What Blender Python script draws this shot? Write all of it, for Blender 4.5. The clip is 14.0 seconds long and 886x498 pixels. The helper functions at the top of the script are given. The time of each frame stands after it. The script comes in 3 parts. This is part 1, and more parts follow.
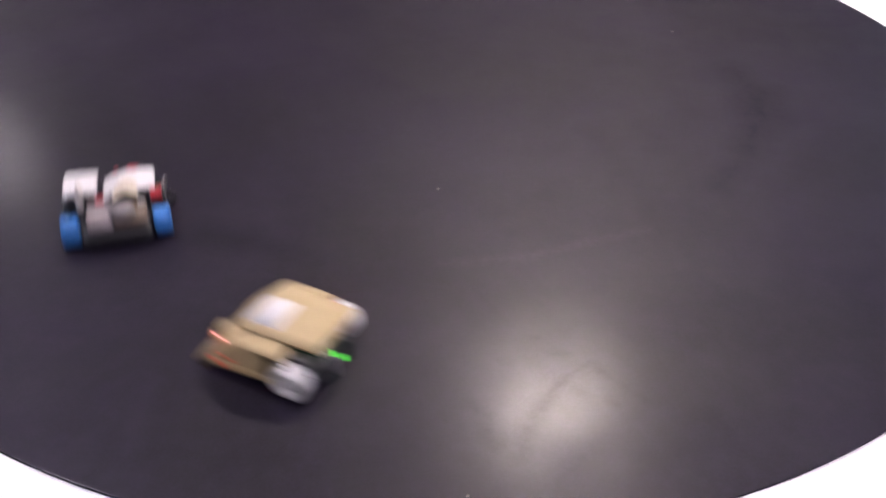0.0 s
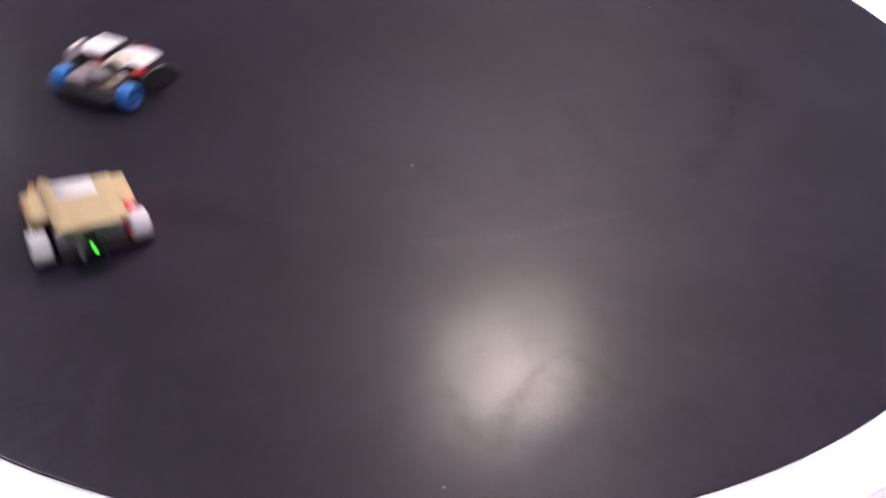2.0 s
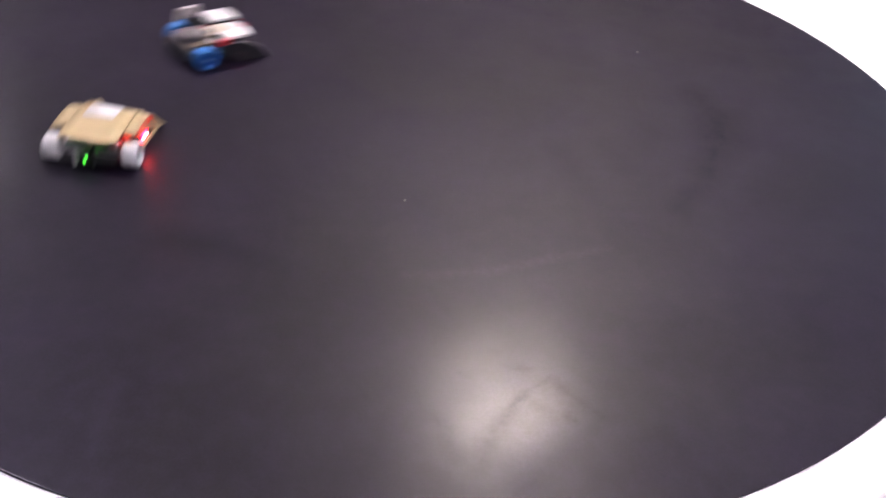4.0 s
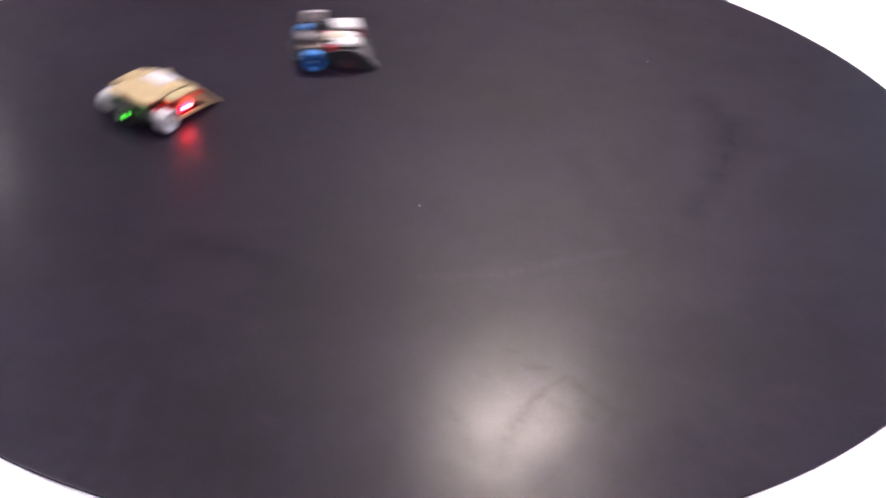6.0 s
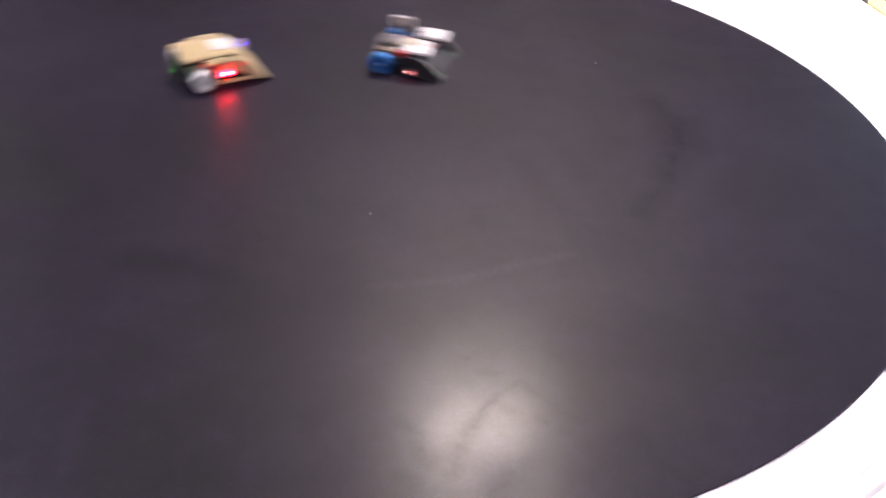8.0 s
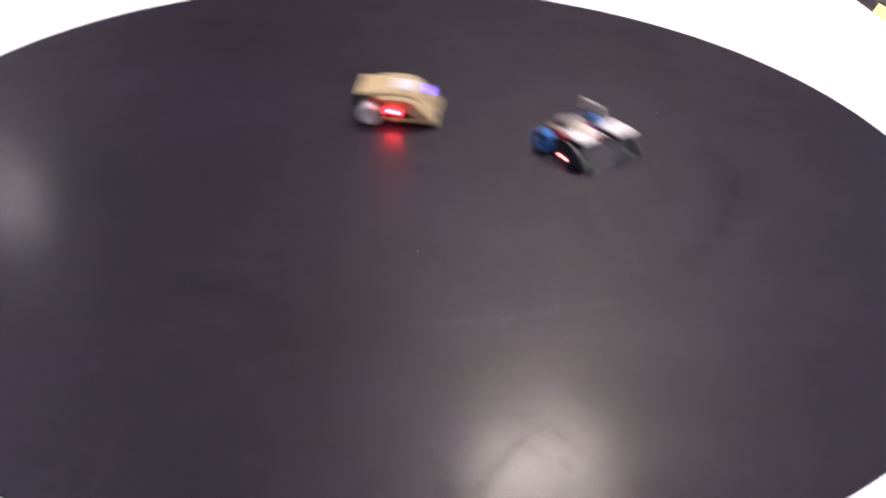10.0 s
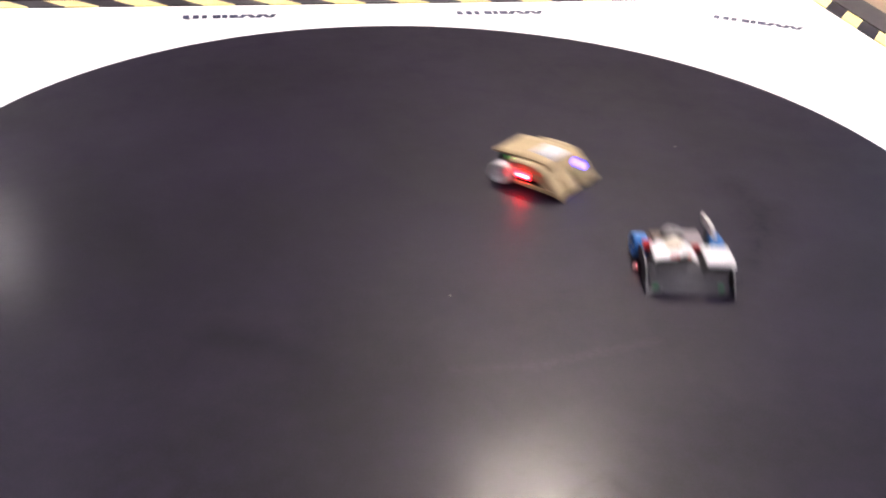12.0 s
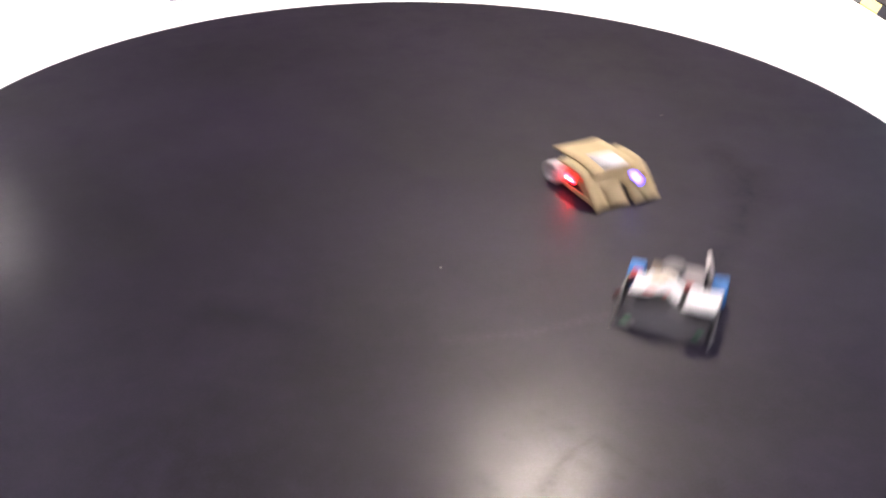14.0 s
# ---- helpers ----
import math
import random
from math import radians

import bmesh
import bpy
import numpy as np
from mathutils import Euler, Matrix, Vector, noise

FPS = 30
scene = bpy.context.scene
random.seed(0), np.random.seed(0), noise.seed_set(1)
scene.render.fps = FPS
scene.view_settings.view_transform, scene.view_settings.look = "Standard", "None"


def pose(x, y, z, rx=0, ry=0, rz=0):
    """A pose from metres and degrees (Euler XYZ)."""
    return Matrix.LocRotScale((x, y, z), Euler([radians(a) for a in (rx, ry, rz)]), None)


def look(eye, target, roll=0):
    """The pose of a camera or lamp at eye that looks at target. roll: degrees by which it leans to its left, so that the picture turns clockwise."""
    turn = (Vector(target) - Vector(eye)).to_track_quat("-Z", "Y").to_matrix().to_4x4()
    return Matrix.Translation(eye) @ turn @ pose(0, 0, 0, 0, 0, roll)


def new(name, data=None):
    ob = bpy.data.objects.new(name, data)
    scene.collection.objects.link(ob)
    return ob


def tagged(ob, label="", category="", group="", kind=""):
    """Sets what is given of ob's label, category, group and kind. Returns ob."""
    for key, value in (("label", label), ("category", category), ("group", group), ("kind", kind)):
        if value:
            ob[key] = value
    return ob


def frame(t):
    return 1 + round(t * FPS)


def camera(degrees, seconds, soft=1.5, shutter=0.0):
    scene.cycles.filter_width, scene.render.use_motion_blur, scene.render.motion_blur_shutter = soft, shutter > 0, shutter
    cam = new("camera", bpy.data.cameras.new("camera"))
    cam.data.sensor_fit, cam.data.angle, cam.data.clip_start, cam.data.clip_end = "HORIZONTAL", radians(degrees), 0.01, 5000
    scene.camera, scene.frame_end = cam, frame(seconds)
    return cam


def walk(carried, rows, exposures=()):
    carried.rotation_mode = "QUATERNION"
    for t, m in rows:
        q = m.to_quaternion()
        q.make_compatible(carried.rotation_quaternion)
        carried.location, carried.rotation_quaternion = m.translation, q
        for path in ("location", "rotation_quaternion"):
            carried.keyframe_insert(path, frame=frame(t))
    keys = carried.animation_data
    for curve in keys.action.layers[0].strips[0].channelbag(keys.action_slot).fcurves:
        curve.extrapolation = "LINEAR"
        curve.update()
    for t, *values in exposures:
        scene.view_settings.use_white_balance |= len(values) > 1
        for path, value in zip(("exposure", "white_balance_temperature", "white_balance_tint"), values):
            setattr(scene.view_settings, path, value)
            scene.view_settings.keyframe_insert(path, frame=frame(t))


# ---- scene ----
cam = camera(46.0, 14.0, soft=1.8, shutter=0.55)


def aim(x, y, z, yaw, pitch, roll):
    """Camera pose: turned by yaw, tipped up by pitch from straight down, then rolled."""
    return pose(x, y, z, pitch, 0, yaw) @ pose(0, 0, 0, 0, 0, roll)


walk(cam, [(t, aim(*row)) for t, *row in (
    (0, 0.0000, -1.3118, 0.6867, -1.08, 53.94, 0.88),
    (0.2, -0.0048, -1.3112, 0.6917, -1.61, 53.64, 1.21),
    (0.5, -0.0114, -1.3090, 0.6981, -2.18, 52.76, -0.07),
    (0.8, -0.0210, -1.2789, 0.6972, -1.75, 52.08, 2.17),
    (1, -0.0260, -1.2840, 0.6923, -2.52, 51.47, 0.85),
    (1.2, -0.0207, -1.3118, 0.7064, -2.94, 52.16, 0.52),
    (1.5, -0.0267, -1.3144, 0.7051, -4.36, 52.83, 1.66),
    (1.7, -0.0156, -1.2993, 0.6953, -2.37, 52.59, 0.32),
    (2, -0.0174, -1.2782, 0.6842, -4.05, 52.02, 3.71),
    (2.5, -0.0056, -1.2824, 0.7036, -0.76, 52.76, 0.56),
    (2.7, -0.0064, -1.2784, 0.7080, -3.24, 52.40, 3.78),
    (4.8, -0.0144, -1.3377, 0.7060, -4.20, 54.89, 4.60),
    (5, -0.0021, -1.3209, 0.6951, -3.28, 54.64, 2.59),
    (5.2, -0.0004, -1.3192, 0.6859, -1.71, 55.76, 2.80),
    (5.5, -0.0195, -1.3126, 0.7175, -2.58, 54.80, 6.38),
    (6, -0.0218, -1.3403, 0.6943, -3.54, 55.35, 3.96),
    (6.5, -0.0236, -1.3326, 0.6970, -2.95, 54.47, 5.15),
    (6.8, -0.0458, -1.3201, 0.6781, -6.85, 55.24, 5.38),
    (7, -0.0270, -1.3164, 0.6827, -6.75, 53.01, 6.70),
    (7.2, -0.0266, -1.3253, 0.6872, -3.73, 53.40, 4.44),
    (7.5, -0.0348, -1.3416, 0.6878, -6.58, 54.41, 7.49),
    (7.7, -0.0263, -1.3361, 0.6914, -6.63, 55.16, 3.92),
    (9.8, 0.0617, -1.3510, 0.7269, -1.45, 56.56, 6.19),
    (10, 0.0336, -1.3522, 0.7097, -0.58, 57.55, 3.63),
    (10.5, -0.0300, -1.3370, 0.7065, -2.36, 58.98, 2.17),
    (11, -0.0321, -1.3521, 0.7134, -1.28, 59.77, -0.46),
    (11.2, -0.0420, -1.3523, 0.7095, -1.62, 59.93, 0.27),
    (11.5, -0.0348, -1.3312, 0.7098, -1.59, 59.72, 0.97),
    (12, -0.0359, -1.3203, 0.6994, -2.00, 59.52, 2.74),
    (12.5, -0.0371, -1.3374, 0.7030, -1.36, 58.48, 0.86),
    (13, -0.0350, -1.3437, 0.7085, -0.60, 57.92, 1.18),
    (13.5, -0.0379, -1.3190, 0.7103, -1.75, 57.42, 0.69),
    (14, -0.0263, -1.3379, 0.7038, -2.19, 58.26, 1.32),
)], exposures=(
    (0.0, 0.0, 6230, 21), (2.7, 0.04, 6220, 21), (5.0, 0.14, 6210, 20), (7.0, 0.12, 6260, 19), (9.6, 0.0, 6270, 18), (10.0, -0.05, 6270, 18), (10.5, 0.05, 6290, 18),
    (12.0, 0.08, 6380, 16), (13.2, 0.20, 6450, 15), (14.0, 0.22, 6450, 15)))

# ---- world, light ----
world = bpy.data.worlds.new("sky")
scene.world = world
world.use_nodes = True
sky = world.node_tree.nodes.new("ShaderNodeTexSky")
sky.sky_type, sky.sun_disc = "NISHITA", False
sky.sun_elevation, sky.sun_rotation = radians(35), radians(200)
world.node_tree.nodes["Background"].inputs["Strength"].default_value = 0.15
world.node_tree.links.new(sky.outputs[0], world.node_tree.nodes["Background"].inputs["Color"])

LAMP_GLOW = 86.0       # ceiling panels
CEILING = 2.6          # above the ring's surface
GROUND = -0.75         # the board lies on a table


# ---- materials ----
def material(name, colour, rough=0.5, metal=0.0, spread=0.0, scale=60.0, bump=0.0, fine=0.0, coat=0.0):
    """A principled material whose colour and roughness vary at two scales."""
    m = bpy.data.materials.new(name)
    m.use_nodes = True
    n, l = m.node_tree.nodes, m.node_tree.links
    b = n["Principled BSDF"]
    b.inputs["Roughness"].default_value, b.inputs["Metallic"].default_value = rough, metal
    b.inputs["Base Color"].default_value = (*colour, 1)
    b.inputs["Coat Weight"].default_value = coat
    if spread or bump:
        co = n.new("ShaderNodeTexCoord")
        big = n.new("ShaderNodeTexNoise")
        big.inputs["Scale"].default_value, big.inputs["Detail"].default_value = scale, 5
        small = n.new("ShaderNodeTexNoise")
        small.inputs["Scale"].default_value, small.inputs["Detail"].default_value = scale * 14, 3
        for t in (big, small):
            l.new(co.outputs["Object"], t.inputs["Vector"])
        mix = n.new("ShaderNodeMix")
        mix.data_type = "FLOAT"
        mix.inputs["Factor"].default_value = 0.35
        l.new(big.outputs["Fac"], mix.inputs["A"])
        l.new(small.outputs["Fac"], mix.inputs["B"])
        ramp = n.new("ShaderNodeValToRGB")
        ramp.color_ramp.elements[0].position, ramp.color_ramp.elements[1].position = 0.3, 0.7
        ramp.color_ramp.elements[0].color = (*[c * (1 - spread) for c in colour], 1)
        ramp.color_ramp.elements[1].color = (*[min(1, c * (1 + spread)) for c in colour], 1)
        l.new(mix.outputs["Result"], ramp.inputs["Fac"])
        l.new(ramp.outputs["Color"], b.inputs["Base Color"])
        if bump:
            bm = n.new("ShaderNodeBump")
            bm.inputs["Strength"].default_value, bm.inputs["Distance"].default_value = bump, 0.0006
            l.new(mix.outputs["Result"], bm.inputs["Height"])
            l.new(bm.outputs["Normal"], b.inputs["Normal"])
    return m


def glowing(name, colour, strength):
    m = bpy.data.materials.new(name)
    m.use_nodes = True
    b = m.node_tree.nodes["Principled BSDF"]
    b.inputs["Base Color"].default_value = (*colour, 1)
    b.inputs["Emission Color"].default_value, b.inputs["Emission Strength"].default_value = (*colour, 1), strength
    return m


def rubber_material():
    """Black ring rubber: dusty, scuffed, with a few arcs rubbed by wheels."""
    m = bpy.data.materials.new("black_rubber")
    m.use_nodes = True
    n, l = m.node_tree.nodes, m.node_tree.links
    b = n["Principled BSDF"]
    co = n.new("ShaderNodeTexCoord")
    sep = n.new("ShaderNodeSeparateXYZ")
    l.new(co.outputs["Object"], sep.inputs[0])

    def math_node(op, *ins, clamp=False):
        q = n.new("ShaderNodeMath")
        q.operation, q.use_clamp = op, clamp
        for s, v in zip(q.inputs, ins):
            if isinstance(v, (int, float)):
                s.default_value = v
            else:
                l.new(v, s)
        return q.outputs[0]

    def cloud(scale, detail, lo, hi):
        q = n.new("ShaderNodeTexNoise")
        q.inputs["Scale"].default_value, q.inputs["Detail"].default_value = scale, detail
        l.new(co.outputs["Object"], q.inputs["Vector"])
        r = n.new("ShaderNodeMapRange")
        r.inputs["From Min"].default_value, r.inputs["From Max"].default_value = lo, hi
        l.new(q.outputs["Fac"], r.inputs["Value"])
        return r.outputs[0]

    warp = n.new("ShaderNodeTexNoise")
    warp.inputs["Scale"].default_value, warp.inputs["Detail"].default_value = 45, 5
    l.new(co.outputs["Object"], warp.inputs["Vector"])
    wsep = n.new("ShaderNodeSeparateXYZ")
    l.new(warp.outputs["Color"], wsep.inputs[0])
    wx = math_node("ADD", sep.outputs[0], math_node("MULTIPLY", math_node("SUBTRACT", wsep.outputs[0], 0.5), 0.014))
    wy = math_node("ADD", sep.outputs[1], math_node("MULTIPLY", math_node("SUBTRACT", wsep.outputs[1], 0.5), 0.014))

    def segment(x0, y0, x1, y1, width):
        """1 along a wavering line between two points, 0 away from it."""
        ux, uy = x1 - x0, y1 - y0
        qx, qy = math_node("SUBTRACT", wx, x0), math_node("SUBTRACT", wy, y0)
        along = math_node("ADD", math_node("MULTIPLY", qx, ux / (ux * ux + uy * uy)), math_node("MULTIPLY", qy, uy / (ux * ux + uy * uy)), clamp=True)
        ex, ey = math_node("SUBTRACT", qx, math_node("MULTIPLY", along, ux)), math_node("SUBTRACT", qy, math_node("MULTIPLY", along, uy))
        d = math_node("SQRT", math_node("ADD", math_node("MULTIPLY", ex, ex), math_node("MULTIPLY", ey, ey)))
        return math_node("SUBTRACT", 1.0, math_node("DIVIDE", d, width), clamp=True)

    dust, stain, grain, blotch, mottle, crumb = cloud(3.2, 6, 0.35, 0.7), cloud(13, 8, 0.5, 0.72), cloud(420, 3, 0.3, 0.75), cloud(52, 8, 0.44, 0.72), cloud(120, 8, 0.42, 0.66), cloud(300, 4, 0.40, 0.66)

    def strokes(rows):
        """The strongest of several strokes: ends, width and weight of each."""
        best = None
        for x0, y0, x1, y1, w, weight in rows:
            one = math_node("MULTIPLY", segment(x0, y0, x1, y1, w), weight)
            best = one if best is None else math_node("MAXIMUM", best, one)
        return best

    # a pale rubbed arc, broken by wear
    scratch = strokes(((0.016, -0.396, 0.105, -0.386, 0.012, 0.7), (0.105, -0.386, 0.182, -0.356, 0.013, 0.9), (0.182, -0.356, 0.254, -0.331, 0.011, 0.7)))
    scratch = math_node("MULTIPLY", scratch, math_node("ADD", math_node("MULTIPLY", mottle, 0.6), 0.4))
    # dark tyre smears: a sickle, the faint circle beside it, a smudge across the ring
    smear = strokes(((0.447, 0.085, 0.466, 0.005, 0.040, 0.55), (0.466, 0.005, 0.456, -0.060, 0.058, 0.8), (0.456, -0.060, 0.412, -0.150, 0.042, 0.7),
                     (0.412, -0.150, 0.360, -0.235, 0.030, 0.45), (0.217, -0.090, 0.250, -0.215, 0.030, 0.20), (0.281, -0.090, 0.300, -0.150, 0.030, 0.16),
                     (-0.255, -0.342, -0.205, -0.356, 0.040, 0.55), (-0.205, -0.356, -0.160, -0.376, 0.034, 0.40), (-0.420, -0.100, -0.330, -0.230, 0.060, 0.15)))
    # creases and dirt where the robots met
    crease = strokes(((0.160, -0.559, 0.136, -0.576, 0.006, 0.8), (0.136, -0.576, 0.114, -0.604, 0.009, 1.0), (0.114, -0.604, 0.092, -0.647, 0.012, 1.0),
                      (0.092, -0.647, 0.080, -0.680, 0.014, 0.8), (0.159, -0.557, 0.172, -0.578, 0.008, 0.9), (0.118, -0.541, 0.142, -0.545, 0.007, 0.7),
                      (0.040, -0.614, 0.054, -0.630, 0.012, 0.75), (0.054, -0.648, 0.064, -0.664, 0.016, 1.0), (0.030, -0.680, 0.046, -0.690, 0.014, 0.8),
                      (0.170, -0.575, 0.205, -0.610, 0.006, 0.5), (0.140, -0.594, 0.150, -0.600, 0.009, 0.6), (0.172, -0.608, 0.177, -0.614, 0.008, 0.8),
                      (0.050, -0.444, 0.072, -0.480, 0.006, 0.45), (0.102, -0.518, 0.110, -0.522, 0.007, 0.7), (0.070, -0.556, 0.076, -0.560, 0.007, 0.7),
                      (0.120, -0.700, 0.160, -0.660, 0.018, 0.5), (0.196, -0.508, 0.206, -0.520, 0.012, 0.5)))
    crease = math_node("MULTIPLY", crease, math_node("ADD", math_node("MULTIPLY", mottle, 0.35), 0.38), clamp=True)
    smear = math_node("MULTIPLY", smear, math_node("ADD", math_node("MULTIPLY", blotch, 0.3), 0.6), clamp=True)
    base = math_node("ADD", 0.0036, math_node("MULTIPLY", dust, 0.0056))
    base = math_node("ADD", base, math_node("MULTIPLY", grain, 0.0025))
    base = math_node("ADD", base, math_node("MULTIPLY", blotch, 0.0022))
    base = math_node("ADD", base, math_node("MULTIPLY", stain, 0.0016))
    base = math_node("ADD", base, math_node("MULTIPLY", scratch, 0.006))
    base = math_node("MULTIPLY", base, math_node("SUBTRACT", 1.0, math_node("MULTIPLY", smear, 0.7)))
    base = math_node("MULTIPLY", base, math_node("SUBTRACT", 1.0, math_node("MULTIPLY", crease, 0.5)))
    rgb = n.new("ShaderNodeCombineColor")
    l.new(math_node("MULTIPLY", base, 1.28), rgb.inputs[0])
    l.new(math_node("MULTIPLY", base, 0.88), rgb.inputs[1])
    l.new(math_node("MULTIPLY", base, 1.98), rgb.inputs[2])
    l.new(rgb.outputs[0], b.inputs["Base Color"])
    rough = math_node("ADD", 0.46, math_node("MULTIPLY", stain, 0.05))
    rough = math_node("ADD", rough, math_node("MULTIPLY", blotch, 0.02))
    rough = math_node("ADD", rough, math_node("MULTIPLY", smear, 0.10))
    rough = math_node("ADD", rough, math_node("MULTIPLY", crease, 0.25))
    l.new(rough, b.inputs["Roughness"])
    shine = math_node("SUBTRACT", 0.114, math_node("MULTIPLY", stain, 0.044))
    shine = math_node("SUBTRACT", shine, math_node("MULTIPLY", blotch, 0.021))
    shine = math_node("SUBTRACT", shine, math_node("MULTIPLY", mottle, 0.012))
    shine = math_node("SUBTRACT", shine, math_node("MULTIPLY", crumb, 0.008))
    patch, fine = cloud(24, 6, 0.36, 0.64), cloud(85, 6, 0.38, 0.64)
    shine = math_node("MULTIPLY", shine, math_node("SUBTRACT", 1.08, math_node("MULTIPLY", patch, 0.16)))
    shine = math_node("MULTIPLY", shine, math_node("SUBTRACT", 1.04, math_node("MULTIPLY", fine, 0.09)))
    shine = math_node("MULTIPLY", shine, math_node("SUBTRACT", 1.0, math_node("MULTIPLY", crease, 0.62)))
    shine = math_node("MULTIPLY", shine, math_node("SUBTRACT", 1.0, math_node("MULTIPLY", smear, 0.6)))
    l.new(shine, b.inputs["Coat Weight"])
    sheen = math_node("MULTIPLY", 0.161, math_node("SUBTRACT", 1.0, math_node("MULTIPLY", smear, 0.55)))
    sheen = math_node("MULTIPLY", sheen, math_node("SUBTRACT", 1.10, math_node("MULTIPLY", cloud(8, 6, 0.34, 0.66), 0.20)))
    sheen = math_node("MULTIPLY", sheen, math_node("SUBTRACT", 1.05, math_node("MULTIPLY", patch, 0.10)))
    sheen = math_node("MULTIPLY", sheen, math_node("ADD", 1.0, math_node("MULTIPLY", scratch, 0.22)))
    l.new(sheen, b.inputs["Specular IOR Level"])
    b.inputs["Specular Tint"].default_value = (0.99, 0.95, 1.0, 1)
    l.new(math_node("ADD", 0.185, math_node("MULTIPLY", blotch, 0.01)), b.inputs["Coat Roughness"])
    bm = n.new("ShaderNodeBump")
    bm.inputs["Strength"].default_value, bm.inputs["Distance"].default_value = 0.02, 0.0002
    l.new(math_node("ADD", grain, math_node("ADD", math_node("MULTIPLY", blotch, 0.25), math_node("MULTIPLY", mottle, 0.3))), bm.inputs["Height"])
    l.new(bm.outputs["Normal"], b.inputs["Normal"])
    return m


RUBBER = rubber_material()
WHITE_SHEET = material("white_sheet", (0.86, 0.85, 0.86), 0.45, spread=0.02, scale=5, bump=0.05)
TAPE_BLACK = material("black_tape", (0.030, 0.024, 0.030), 0.35, spread=0.25, scale=30)
TAPE_YELLOW = material("yellow_tape", (0.94, 0.76, 0.31), 0.35, spread=0.06, scale=25)
DARK_EDGE = material("dark_edging", (0.045, 0.036, 0.037), 0.55, spread=0.2, scale=20, bump=0.1)
NAVY = material("navy_print", (0.012, 0.014, 0.06), 0.5)
INK = material("black_print", (0.03, 0.03, 0.03), 0.5)
GREEN_INK = material("green_print", (0.03, 0.30, 0.17), 0.5)
GREY_CARD = material("grey_card", (0.42, 0.39, 0.40), 0.6, spread=0.06, scale=30)
CARDBOARD = material("cardboard", (0.45, 0.345, 0.185), 0.75, spread=0.10, scale=45, bump=0.25)
PAPER = material("white_paper", (0.62, 0.60, 0.605), 0.6, spread=0.03, scale=40, bump=0.1)
WHITE_TYRE = material("white_foam_tyre", (0.64, 0.625, 0.62), 0.7, spread=0.05, scale=90, bump=0.3)
BLUE_TYRE = material("blue_rubber_tyre", (0.028, 0.17, 0.48), 0.5, spread=0.12, scale=80, bump=0.2)
BLUE_HUB = material("dark_blue_plastic", (0.012, 0.06, 0.24), 0.45, spread=0.15, scale=80)
BLACK_PLASTIC = material("black_plastic", (0.022, 0.021, 0.024), 0.45, spread=0.2, scale=60)
GREY_PLASTIC = material("grey_plastic", (0.30, 0.28, 0.285), 0.5, spread=0.1, scale=60)
DIM_PLASTIC = material("dim_grey_plastic", (0.16, 0.155, 0.155), 0.5, spread=0.1, scale=60)
TAB_PLASTIC = material("tab_plastic", (0.48, 0.445, 0.42), 0.5, spread=0.06, scale=60)
PALE_PLASTIC = material("pale_plastic", (0.62, 0.60, 0.59), 0.5, spread=0.05, scale=60)
SMOKY_PLASTIC = material("smoky_plastic", (0.040, 0.038, 0.040), 0.55, spread=0.15, scale=40)
BROWN_BOARD = material("brown_board", (0.13, 0.092, 0.066), 0.6, spread=0.2, scale=70, bump=0.15)
RED_PLASTIC = material("red_plastic", (0.36, 0.012, 0.018), 0.35, spread=0.1, scale=60)
STEEL = material("steel", (0.55, 0.54, 0.53), 0.3, metal=1.0, spread=0.08, scale=60)
GREEN_BOARD = material("green_circuit_board", (0.02, 0.10, 0.05), 0.4, spread=0.2, scale=90)
BEIGE_TAPE = material("beige_masking_tape", (0.52, 0.45, 0.36), 0.65, spread=0.12, scale=70, bump=0.3)
GREY_LUMP = material("worn_grey_plastic", (0.145, 0.128, 0.130), 0.6, spread=0.2, scale=70, bump=0.2)
MAUVE_PLASTIC = material("mauve_grey_plastic", (0.23, 0.195, 0.205), 0.55, spread=0.1, scale=60)
CLEAR_SMOKE = material("clear_smoky_plastic", (0.22, 0.205, 0.215), 0.5, spread=0.15, scale=40)
CLEAR_SMOKE.node_tree.nodes["Principled BSDF"].inputs["Alpha"].default_value = 0.32
SEAM = material("seam_strip", (0.66, 0.63, 0.64), 0.5, spread=0.03, scale=30)
FLECK = material("pale_fleck", (0.085, 0.077, 0.075), 0.7)
RED_CORE = glowing("red_diode_core", (1.0, 0.42, 0.42), 26.0)
RED_STRIP = glowing("red_strip_glow", (1.0, 0.30, 0.27), 14.0)
RED_GLOW = glowing("red_diode_glow", (1.0, 0.003, 0.006), 100.0)
RED_SOFT = glowing("red_diode_soft", (1.0, 0.05, 0.06), 2.5)
RED_ORANGE = glowing("red_diode_orange", (0.9, 0.06, 0.02), 0.4)
RED_DIM = glowing("red_diode_dim", (0.9, 0.04, 0.02), 0.15)
GREEN_GLOW = glowing("green_diode_glow", (0.06, 0.8, 0.04), 4.0)
GREEN_DIM = glowing("green_diode_dim", (0.03, 0.13, 0.065), 0.03)
VIOLET_CORE = glowing("violet_diode_core", (0.13, 0.095, 1.0), 15.0)
VIOLET_GLOW = glowing("violet_diode_glow", (0.038, 0.013, 1.0), 15.0)
WARM_PANEL = glowing("warm_panel_glow", (1.0, 0.895, 0.755), LAMP_GLOW * 2.15)
COOL_FILL = glowing("cool_fill_glow", (1.0, 0.955, 1.03), LAMP_GLOW)
NEUTRAL_PANEL = glowing("neutral_panel_glow", (1.0, 0.93, 0.89), LAMP_GLOW)
